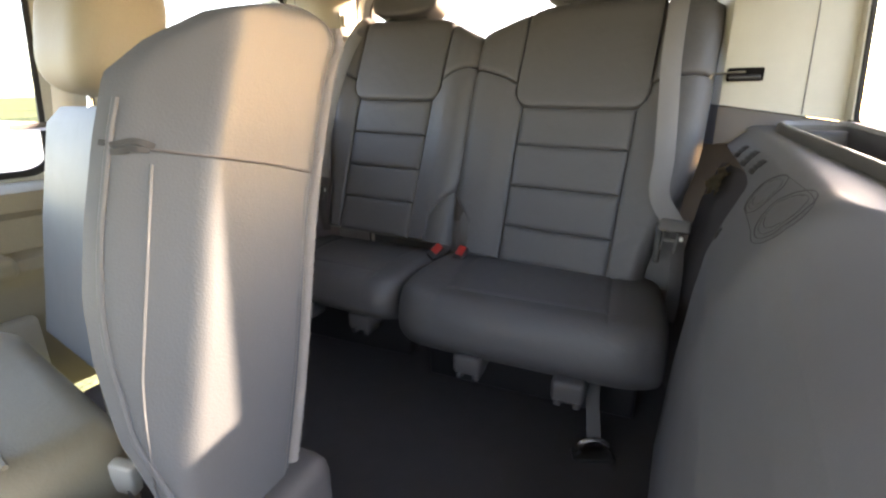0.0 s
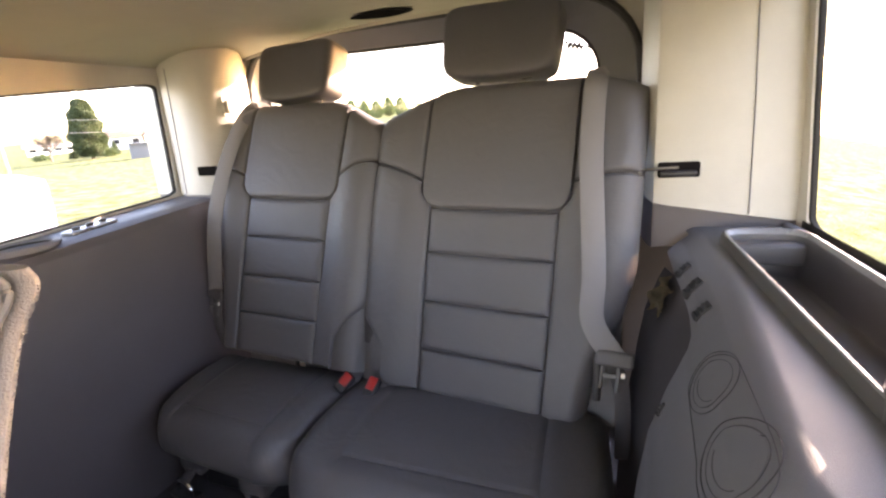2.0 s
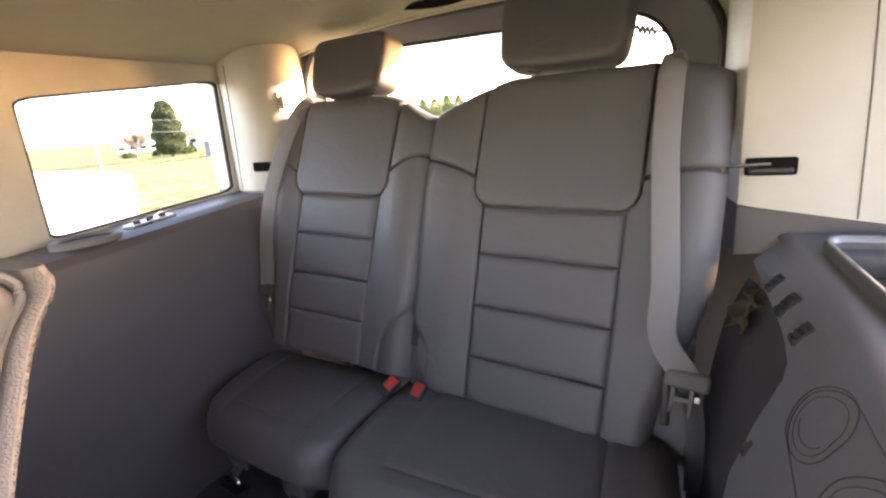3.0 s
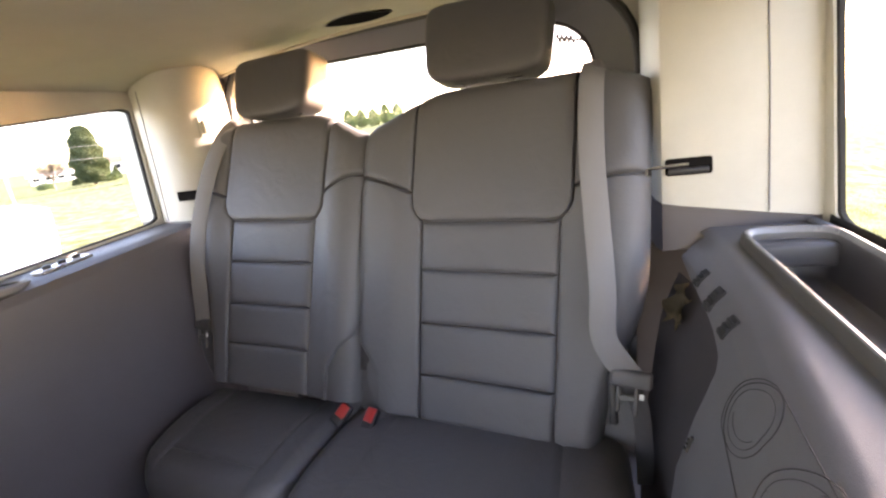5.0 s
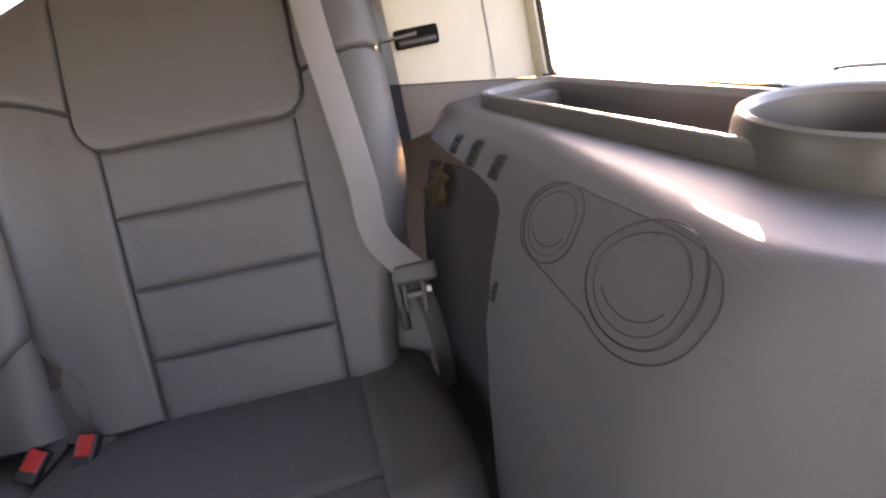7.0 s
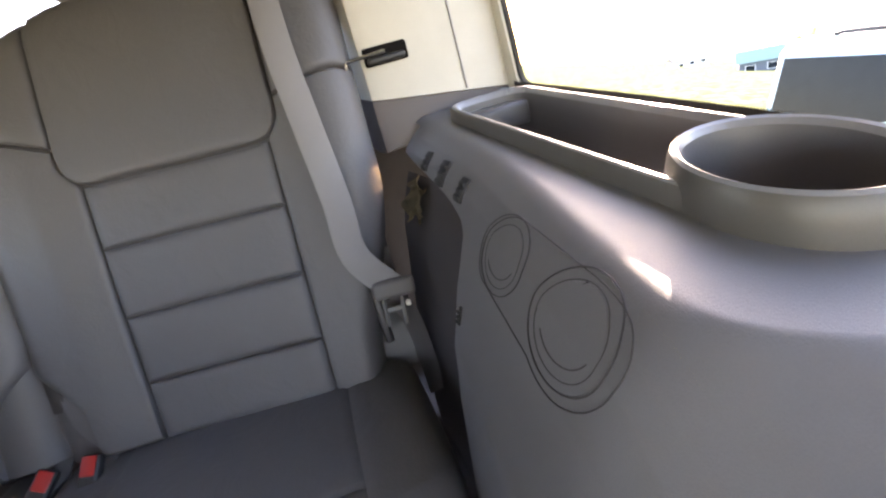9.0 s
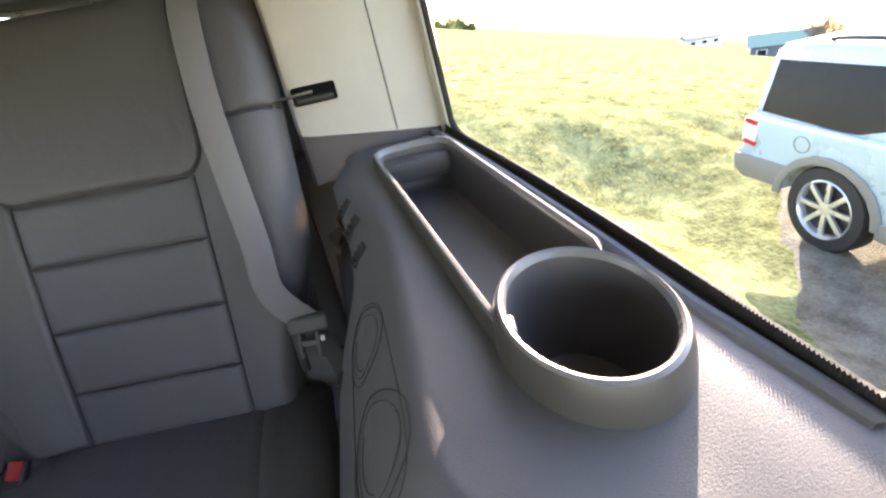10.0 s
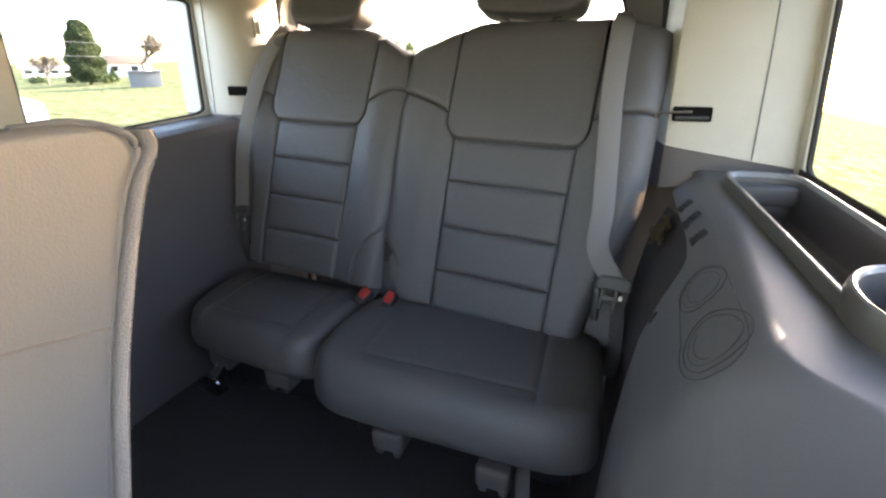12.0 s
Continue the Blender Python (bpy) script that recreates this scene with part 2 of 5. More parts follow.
def dense(outline, step=0.02):
    """The outline with its long sides cut up."""
    out = []
    for p, q in zip(outline, outline[1:] + outline[:1]):
        k = max(1, round(math.hypot(q[0] - p[0], q[1] - p[1]) / step))
        out += [(p[0] + (q[0] - p[0]) * i / k, p[1] + (q[1] - p[1]) * i / k) for i in range(k)]
    return out


# ---- ground and distance ----
def ground_z(x, y):
    """Level under the car, a bank beside its open side, a level drive, then a long hillside."""
    ramp = lambda q: 0.46 * (math.sqrt(q * q + 0.02) - 0.1414) if q > 0 else 0.0
    fall = ramp(min(x, 3.6) - 1.25) + 0.45 * max(0.0, x - 5.7)
    k = max(0.0, min(1.0, (y - 5.6) / 3.5))
    k = k * k * (3 - 2 * k)
    slope = 0.118 * ((x - 1.6) + math.sqrt((x - 1.6) ** 2 + 1.5)) - 0.16
    rough = min(1, max(0, x - 1.0)) * (1 if x < 3.3 or x > 6 else 0.15 + 0.85 * k)
    lumps = 0.02 * math.sin(x * 4.7 + y * 1.6) + 0.025 * math.sin(y * 2.3 - x) + 0.03 * math.sin(y * 0.9 + x * 1.7) + 0.012 * math.sin(x * 9.1 - y * 6.3)
    rise = 0.043 * max(0.0, min(y, 120) - 26) * max(0.0, min(1.0, (-x - 4) / 11))
    return -0.62 - fall * (1 - k) - max(0.0, slope) * k + rough * lumps + rise


def ground_sheet():
    xs = [-900, -500, -250, -120, -60, -30, -15, -8, -4, -2] + [i * 0.25 for i in range(0, 60)] + [16, 19, 24, 32, 45, 70, 120, 250, 500, 900]
    ys = [-900, -300, -100, -40, -15, -6] + [i * 0.4 - 2 for i in range(0, 54)] + [22, 27, 35, 50, 75, 120, 200, 400, 900]
    bm = bmesh.new()
    vs = [[bm.verts.new((x, y, ground_z(x, y))) for y in ys] for x in xs]
    for a, b in zip(vs, vs[1:]):
        for j in range(len(ys) - 1):
            bm.faces.new((a[j], b[j], b[j + 1], a[j + 1]))
    return bm


GRASS = material("dry_spring_grass", (0.285, 0.300, 0.150), 0.95, dark=(0.085, 0.092, 0.042), scale=2.2, grain=24.0, bump=0.6, depth=0.03, spec=0.0, spread=0.26)
tagged(part("ground", ground_sheet(), GRASS), "yellow-green mown grass field falling away down a hillside", "ground", kind="structure")

# ---- the car's shell ----
floor = part("floor", block(-0.86, 1.04, -0.9, 2.46, 0.02, 0.08, 0.0), CARPET)
tagged(floor, "charcoal carpet floor behind the second seat row", "floor", kind="structure")


def roof_z(x, y):
    return 1.304 - 0.078 * (abs(x - 0.06) / 0.82) ** 2.4


tagged(part("ceiling", join(grid(lambda u, v: Vector((-0.80 + 1.72 * u, -0.9 + 3.22 * v, roof_z(-0.80 + 1.72 * u, -0.9 + 3.22 * v))), 40, 50),
                            grid(lambda u, v: Vector((-0.95 + 2.05 * u, -0.9 + 3.4 * v, 1.375)), 2, 2)), HEADLINER),
       "beige cloth headliner, slightly arched", "ceiling", kind="structure")


bead = [(-0.76 + 1.60 * i / 40, 2.318, roof_z(-0.76 + 1.60 * i / 40, 2.318) - 0.002) for i in range(41)]
tagged(part("trim", sweep(bead, circle(0.006, 8)), HEADLINER), "beige piped rear edge of the headliner", "trim", kind="structure")


def left_plane(y, w, d=0.0):
    """Place on the inner face of the left side above the shelf; w: 0 at the shelf, 1 at the roof rail."""
    return Vector((-0.775 + 0.015 * w - d, y, 0.842 - 0.06 * (2.09 - y) + (0.343 - 0.04 * (2.09 - y)) * w))


def right_x(y):
    return 0.90 + 0.20 * (2.0 - y) - 0.07 * (2.0 - y) ** 2


def dip(y):
    """The armrest shelf falls a little towards the front."""
    return 0.08 * (y - 1.465)


def right_plane(y, w, d=0.0):
    return Vector((right_x(y) - 0.03 * w + d, y, 0.742 + dip(y) + 0.45 * w))


def side_wall(name, plane, y0, y1, wy0, wy1, w0, w1, r, label, top=1.02, low=-0.02):
    hole = dense(rounded(wy1 - wy0, w1 - w0, r, 6, (wy0 + wy1) / 2, (w0 + w1) / 2), 0.05)
    cy, cz = (wy0 + wy1) / 2, (w0 + w1) / 2
    rim = []
    for a, b in hole:
        k = max(abs(a - cy) / ((wy1 - wy0) / 2), abs(b - cz) / ((w1 - w0) / 2))
        ea, eb = (a - cy) / k, (b - cz) / k
        rim.append((y1 if ea > 0 and abs(ea) > (wy1 - wy0) / 2 - 1e-6 else y0 if ea < 0 and abs(ea) > (wy1 - wy0) / 2 - 1e-6 else cy + ea * ((y1 - y0) / (wy1 - wy0)),
                    top if eb > 0 and abs(eb) > (w1 - w0) / 2 - 1e-6 else low if eb < 0 and abs(eb) > (w1 - w0) / 2 - 1e-6 else cz + eb * ((top - low) / (w1 - w0))))
    bm = bmesh.new()
    k = len(hole)
    layers = [[bm.verts.new(plane(a, b, d)) for a, b in outline] for outline, d in ((rim, 0), (hole, 0), (hole, 0.012), (rim, 0.016))]
    for a, b in zip(layers, layers[1:] + layers[:1]):
        for j in range(k):
            bm.faces.new((a[j], a[(j + 1) % k], b[(j + 1) % k], b[j]))
    tagged(part(name, bm, TRIM_BEIGE, smooth=False), label, "wall", kind="structure")
    return hole


def window(name, plane, hole, label, seal=0.007):
    top = tagged(thing(name, label, "window", kind="structure"))
    cy, cz = sum(p[0] for p in hole) / len(hole), sum(p[1] for p in hole) / len(hole)
    ys, zs = max(p[0] for p in hole) - cy, max(p[1] for p in hole) - cz
    inner = [(cy + (a - cy) * (1 - seal / ys), cz + (b - cz) * (1 - seal * 2.2 / zs)) for a, b in hole]
    bm = bmesh.new()
    k = len(hole)
    layers = [[bm.verts.new(plane(a, b, d)) for a, b in o] for o, d in ((hole, 0.004), (inner, 0.006), (inner, 0.014), (hole, 0.014))]
    for a, b in zip(layers, layers[1:] + layers[:1]):
        for j in range(k):
            bm.faces.new((a[j], a[(j + 1) % k], b[(j + 1) % k], b[j]))
    part("window_seal", bm, RUBBER, top, "black rubber seal", smooth=False)
    bm = bmesh.new()
    rings = [[bm.verts.new(plane(cy + (a - cy) * q, cz + (b - cz) * q, 0.010)) for a, b in inner] for q in (1.0, 0.75, 0.5, 0.25)]
    for a, b in zip(rings, rings[1:]):
        for j in range(k):
            bm.faces.new((a[j], a[(j + 1) % k], b[(j + 1) % k], b[j]))
    bm.faces.new(rings[-1])
    pane = part("pane", bm, GLASS, top)
    pane.visible_shadow = False
    return top


hole = side_wall("wall_left_upper", left_plane, 1.42, 2.115, 1.555, 2.095, 0.0, 1.0, 0.045, "beige plastic trim round the rear quarter window", top=1.6)
window("window_1", left_plane, hole, "clear rear quarter window in a black rubber seal")
hole = side_wall("wall_right_upper", right_plane, 1.14, 2.02, 1.24, 1.985, -0.045, 0.97, 0.05, "beige plastic trim round the rear quarter window", top=1.25, low=-0.25)
window("window_2", right_plane, hole, "clear rear quarter window above the armrest shelf", 0.003)

# lower left side and its shelf
shelf = [(-0.80, 0.845), (-0.80, 0.834), (-0.645, 0.836), (-0.617, 0.828), (-0.605, 0.806), (-0.600, 0.62), (-0.598, 0.30), (-0.60, 0.06)]
tagged(part("wall_left_lower", grid(lambda u, v: Vector((lambda q: (q[0], 1.20 + 1.10 * v, q[1] - 0.06 * (0.89 - 1.10 * v) * min(1.0, q[1] / 0.8)))(
    (lambda i, t: (shelf[i][0] + (shelf[i + 1][0] - shelf[i][0]) * t, shelf[i][1] + (shelf[i + 1][1] - shelf[i][1]) * t))(min(int(u * 7), 6), u * 7 - min(int(u * 7), 6)))), 28, 20), TRIM_PLUM),
    "dark plum-grey plastic side panel with a narrow shelf under the window", "wall", kind="structure")

# tail: pillars, hoop, tailgate
TAIL_Y = 2.33


def pillar(name, outline, low, high, mat, label):
    """A post on an outline; low, high: its ends, each a height or a height for each x."""
    at = lambda q, x: q(x) if callable(q) else q
    bm = bmesh.new()
    a, b = [bm.verts.new((x, y, at(low, x))) for x, y in outline], [bm.verts.new((x, y, at(high, x))) for x, y in outline]
    bm.faces.new(a)
    bm.faces.new(b[::-1])
    for i in range(len(a)):
        bm.faces.new((a[i], b[i], b[(i + 1) % len(a)], a[(i + 1) % len(a)]))
    return tagged(part(name, bm, mat), label, "pillar", kind="structure")


left_out = [(-0.90, 2.13), (-0.80, 2.118), (-0.765, 2.105), (-0.72, 2.082), (-0.66, 2.072), (-0.605, 2.074), (-0.578, 2.094), (-0.552, 2.135), (-0.538, 2.175), (-0.56, 2.24), (-0.622, TAIL_Y), (-0.63, 2.45), (-0.90, 2.45)]
right_out = [(0.93, 2.08), (0.912, 2.025), (0.885, 2.004), (0.80, 1.998), (0.665, 2.0), (0.640, 2.01), (0.630, 2.05), (0.622, 2.15), (0.622, TAIL_Y), (0.63, 2.45), (0.93, 2.45)]
waist = lambda x: 0.814 - 0.15 * (x - 0.63)
pillar("wall_tail_left", left_out, 0.842, 1.365, TRIM_BEIGE, "wide beige plastic pillar trim beside the tailgate")
pillar("wall_tail_right", right_out, waist, 1.365, TRIM_BEIGE, "wide beige plastic pillar trim beside the tailgate")
pillar("wall_tail_left_lower", [(x - 0.004, y + 0.006) for x, y in left_out], 0.06, 0.840, TRIM_DARK, "dark plastic lower pillar trim")
pillar("wall_tail_right_lower", [(x, y + 0.004) for x, y in right_out], lambda x: 0.735 - 0.25 * max(0.0, 0.72 - x), lambda x: waist(x) - 0.002, TRIM_PLUM, "dark plastic lower pillar trim")
# back of the hollow, its colour darkened in place of shade
pillar("wall_tail_right_back", [(x - (0.05 if x < 0.7 else 0), y + (0.17 if y < 2.2 else 0)) for x, y in right_out], 0.06, 0.705, SHADE_BROWN, "back of the hollow behind the side panel, coloured dark for shade")

# tailgate with its window
outer = [(x, z) for x, z in dense(rounded(1.24, 1.25, (0.02, 0.19, 0.16, 0.02), 10, 0.0, 0.675), 0.04)]
inner = [(x, z - 0.02 * x) for x, z in dense(rounded(1.12, 0.27, (0.05, 0.125, 0.114, 0.114), 10, -0.04, 1.108), 0.04)]
far = dense(rounded(1.78, 1.40, 0.02, 8, 0.01, 0.675), 0.05)


def spread(outline, n=144, middle=None):
    """The outline, again, in n even steps by angle round its middle."""
    cx, cz = (max(p[0] for p in outline) + min(p[0] for p in outline)) / 2, (max(p[1] for p in outline) + min(p[1] for p in outline)) / 2
    if middle:
        cx, cz = middle
    out = []
    for i in range(n):
        a = 2 * math.pi * i / n
        d, best = (math.cos(a), math.sin(a)), None
        for p, q in zip(outline, outline[1:] + outline[:1]):
            ex, ez = q[0] - p[0], q[1] - p[1]
            det = d[0] * -ez + d[1] * ex
            if abs(det) < 1e-9:
                continue
            rx, rz = p[0] - cx, p[1] - cz
            t, s = (rx * -ez + rz * ex) / det, (d[0] * rz - d[1] * rx) / det
            if t > 0 and -1e-6 <= s <= 1 + 1e-6:
                best = t
        out.append((cx + d[0] * best, cz + d[1] * best))
    return out


outer_s, far_s = spread(outer, 144, (0.0, 0.675)), spread(far, 144, (0.0, 0.675))
inner_s, gate_s = spread(inner, 144, (-0.04, 1.108)), spread(outer, 144, (-0.04, 1.108))
tagged(part("wall_tail", frame_ring([(x, TAIL_Y + 0.012, z) for x, z in far_s], [(x, TAIL_Y + 0.012, z) for x, z in outer_s], (0, 0.06, 0)), TRIM_BEIGE, smooth=False),
       "beige surround of the tailgate opening", "wall", kind="structure")
seal_line = [(x, TAIL_Y, z) for x, z in outer_s]
tagged(part("trim", sweep(seal_line, circle(0.011, 8), closed=True), RUBBER), "black rubber seal round the tailgate opening", "seal", kind="structure")
tailgate = thing("tailgate", "closed tailgate with grey inner trim and a wide window", "tailgate", at=(-0.09, 2.36, 0.1))
tailgate.location = (0, 0, 0)
part("tailgate_panel", frame_ring([(x * 1.02, 2.375, z * 1.005) for x, z in gate_s], [(x, 2.395, z) for x, z in inner_s], (0, 0.05, 0)), TRIM_SLATE, tailgate, "grey plastic inner panel", smooth=False)
gasket = [(x * 0.985 - 0.001, 2.40, 1.108 + (z - 1.108) * 0.95) for x, z in inner_s]
part("window_seal", frame_ring([(x, 2.40, z) for x, z in inner_s], gasket, (0, 0.03, 0)), RUBBER, tailgate, "black rubber seal", smooth=False)
bm = bmesh.new()
bm.faces.new([bm.verts.new((x, 2.42, z)) for x, y, z in gasket])
pane = part("pane", bm, GLASS, tailgate, smooth=False)
pane.visible_shadow = False


# ---- the rear seats ----
def ease(k):
    k = max(0.0, min(1.0, k))
    return k * k * (3 - 2 * k)


def rear_seat(o, ux, uz, panel, left, right, low, top, notch, marks, label):
    """panel: half width of the middle, which flares above its pad's foot; marks: heights of the channels' seams; left, right: outer edges; low, top: ends of the back; notch: side (-1, 1) of the neighbour seat, where the shoulder drops."""
    seat = thing("rear_seat", label, "car seat", "folding seats of the rear row")
    o, ux, uz = Vector(o), Vector(ux), Vector(uz)
    un = uz.cross(ux).normalized()
    un = -un if un.y > 0 else un

    def half(b):
        return panel + 0.012 * min(0, b) + 0.025 * ease((b + 0.002) / 0.044)

    def swell(a, b):
        outer = a * -notch > panel
        # bolsters stand proud of the middle, and the outer edges turn back
        side = ease((abs(a) - panel) / 0.07) * 0.020 * (1 - 0.5 * ease((b - 0.1) / 0.2)) * (1 - (0.9 if outer else 0.3) * ease((-b - 0.02) / 0.22))
        edge = min(a - left, right - a)
        tuck = 0.055 * (1 - math.sqrt(max(0, 1 - (1 - min(max(edge, 0) / 0.055, 1)) ** 2)))
        over = 0.05 * (1 - math.sqrt(max(0, 1 - (1 - min(max(top_at(a) - b, 0) / 0.05, 1)) ** 2)))
        return side - tuck - over + 0.012 * math.sin(max(0, min(1, (b - low) / (top - low))) * math.pi)

    def top_at(a):
        drop = 0.072, 0.024
        d0, d1 = drop if notch < 0 else drop[::-1]
        w0, w1 = (0.23, 0.13) if notch < 0 else (0.10, 0.19)
        return top - d0 * (1 - ease((a - left) / w0)) - d1 * (1 - ease((right - a) / w1))

    def place(a, b, d):
        # the outer side narrows towards the cushion
        q = a
        if a * -notch > panel:
            q = math.copysign(panel + (abs(a) - panel) * (1 - 0.5 * ease((-b - 0.08) / 0.36)), a)
        return o + ux * q + uz * b + un * (d + swell(a, b))

    # a soft body under all panels closes the seams
    k = 30
    bm = bmesh.new()
    n = 26
    rows = [[bm.verts.new(place(left + (right - left) * i / k, low + (top_at(left + (right - left) * i / k) - low) * j / n, -0.004)) for i in range(k + 1)] for j in range(n + 1)]
    back = [[bm.verts.new(o + ux * ((left + (right - left) * i / k) * 0.93) + uz * (low + (top_at(left + (right - left) * i / k) - 0.02 - low) * j / n) - un * (0.05 + 0.06 * math.sin(math.pi * min(1, max(0, i / k))))) for i in range(k + 1)] for j in range(n + 1)]
    for g in (rows, back):
        for r0, r1 in zip(g, g[1:]):
            for i in range(k):
                bm.faces.new((r0[i], r0[i + 1], r1[i + 1], r1[i]))
    for i in range(k):
        bm.faces.new((rows[0][i], rows[0][i + 1], back[0][i + 1], back[0][i]))
        bm.faces.new((rows[n][i], rows[n][i + 1], back[n][i + 1], back[n][i]))
    for j in range(n):
        bm.faces.new((rows[j][0], rows[j + 1][0], back[j + 1][0], back[j][0]))
        bm.faces.new((rows[j][k], rows[j + 1][k], back[j + 1][k], back[j][k]))
    part("back_shell", bm, VINYL, seat, "grey vinyl back of the backrest")
    g = 0.0012
    # upper pad with rounded lower corners
    w = half(0.05) - g
    pad = [(-w, 0.09), (-w, 0.052), (-w + 0.0020, 0.034), (-w + 0.009, 0.017), (-w + 0.022, 0.005), (-w + 0.044, 0.0)]
    pad += [(-a, b) for a, b in pad[::-1]]
    e = half(0.3) - g
    pad += [(e - 2 * e * i / 12, top_at(e - 2 * e * i / 12) - 0.001) for i in range(13)]
    part("upper_pad", pillow(place, dense(pad, 0.025), 0.010, 0.014, base=0.004, n=12), LEATHER, seat)
    # stitched channels below it
    for b1, b0 in zip(marks, marks[1:]):
        u, v = half(b1) - g, half(b0) - g
        q = [(-v, b0 + g), (v, b0 + g), (u, b1 - g), (-u, b1 - g)]
        part("channel", pillow(place, dense(q, 0.02), 0.0085, 0.022, n=11), LEATHER, seat)
    # bolsters, each cut by a curved seam at shoulder height
    for side, edge in ((-1, left), (1, right)):
        e = abs(edge)
        rise = 0.040 if side == notch else 0.020
        inner = half(0.066) + g
        seam = [(inner + (e - inner) * i / 6, 0.066 + rise * math.sin(i / 6 * math.pi / 2)) for i in range(7)]
        foot = [(half(low) + g, low), (e, low)]
        if side == notch:
            foot = [(half(low) + g, low), (e - 0.088, low), (e - 0.084, low + 0.08), (e - 0.055, low + 0.125), (e - 0.014, low + 0.165), (e, low + 0.21)]
        low_q = [(half(b) + g, b) for b in (0.04, 0.028, 0.020, 0.012, 0.004, -0.004, -0.1, -0.2, -0.3)] + foot + seam[::-1]
        top_q = [(a, b + 2 * g) for a, b in seam] + [(e - (e - half(0.3) - g) * i / 6, top_at(side * (e - (e - half(0.3) - g) * i / 6)) - 0.001) for i in range(7)]
        for nm, q in (("bolster", low_q), ("shoulder_pad", top_q)):
            q = dense([(side * a, b) for a, b in q], 0.022)
            part(nm, pillow(place, q if side > 0 else q[::-1], 0.009, 0.012, n=11), LEATHER, seat)
    return seat, place, top_at


UX_R, UZ_R = Vector((0.9928, -0.1181, -0.0200)), Vector((0.0588, 0.3347, 0.9405))
UX_L, UZ_L = Vector((0.9976, -0.0630, -0.0280)), Vector((0.0492, 0.3660, 0.9293))
seat_r, place_r, top_r = rear_seat((0.299, 1.997, 0.801), UX_R, UZ_R, 0.157, -0.337, 0.318, -0.445, 0.312, -1, (-0.002, -0.109, -0.227, -0.343, -0.445), "dark grey leather rear seat with stitched channels by the armrest")
seat_l, place_l, top_l = rear_seat((-0.2915, 2.043, 0.828), UX_L, UZ_L, 0.140, -0.252, 0.284, -0.44, 0.290, 1, (-0.002, -0.112, -0.223, -0.328, -0.44), "dark grey leather rear seat with stitched channels by the slate panel")


def headrest(seat, c, w, h, d, lean, tip, turn, soft=0.0):
    m = pose(*c, -tip, lean, turn)
    def fn(u, v):
        a, b = 2 * math.pi * u, math.pi * (v - 0.5)
        ca, sa, cb, sb = math.cos(a), math.sin(a), math.cos(b), math.sin(b)
        e = lambda x, p: math.copysign(abs(x) ** p, x)
        k = e(cb, 0.22 + soft)
        x, y, z = e(ca, 0.24 + soft) * k, e(sa, 0.45 + soft) * k, e(sb, 0.28 + soft)
        return m @ Vector((x * w / 2 * (1 + 0.03 * z - 0.02 * z * z), y * d / 2 + 0.010 * z + 0.018 * (x * x - 0.5) * (-1 if sa < 0 else 0), z * h / 2 + 0.006 * (1 - x * x) * (1 if z > 0 else -1)))
    part("headrest", grid(fn, 64, 36, close=True), LEATHER, seat)
    for s in (-0.06, 0.06):
        part("headrest_post", sweep([m @ Vector((s, 0.0, -h / 2 - 0.05)), m @ Vector((s, 0, -h / 2 + 0.02))], circle(0.006)), CHROME, seat, "chrome post")


headrest(seat_r, (0.300, 2.172, 1.180), 0.286, 0.172, 0.110, 2, 13, -4)
headrest(seat_l, (-0.305, 2.205, 1.172), 0.256, 0.156, 0.110, 0, 13, -2)


def cushion(seat, corners, z0, z1, seams):
    """corners: back left, back right, front right, front left of the top."""
    bl, br, fr, fl = [Vector((*c, 0)) for c in corners]
    def at(u, v, z):
        p = (bl * (1 - u) + br * u) * (1 - v) + (fl * (1 - u) + fr * u) * v
        return Vector((p.x, p.y, z))
    def fn(s, t):
        # s runs from the back over the top and down the front
        u = t
        eu = min(u, 1 - u) * 0.62 * (1 - 0.45 * ease((s - 0.45) / 0.35))
        side = math.sqrt(max(0, 1 - (1 - min(eu / 0.055, 1)) ** 2))
        if s < 0.66:
            v, z = s / 0.66 * 0.84, z1 + 0.010 * math.sin(s / 0.66 * math.pi)
        elif s < 0.90:
            a = (s - 0.66) / 0.24 * math.pi / 2
            v, z = 0.84 + 0.16 * math.sin(a), z1 - (z1 - z0) * 0.62 * (1 - math.cos(a))
        else:
            k = (s - 0.90) / 0.10
            v, z = 1.0 - 0.10 * k * k, z1 - (z1 - z0) * (0.62 + 0.38 * k)
        z -= 0.032 * (1 - side) * (1 - 0.7 * ease((s - 0.7) / 0.3))
        for q in seams:
            z -= 0.006 * math.exp(-((u - q) / 0.008) ** 2) if s < 0.84 else 0
        if seams[0] < u < seams[-1]:
            z -= 0.004 * math.exp(-((s - 0.60) / 0.008) ** 2)
        bow = 0.05 * (1 - (2 * u - 1) ** 4)
        inset = 0.24 * (1 - side) * ease((v - 0.4) / 0.6)
        return at(u, v * (1 - inset) + bow * ease((v - 0.4) / 0.6), z)
    part("seat_cushion", join(grid(fn, 80, 72),
         slab([at(0.03, 0, z0), at(0.97, 0, z0), at(0.97, 0.86, z0), at(0.03, 0.86, z0)], (0, 0, z1 - z0 - 0.04), 0.006)), LEATHER, seat)


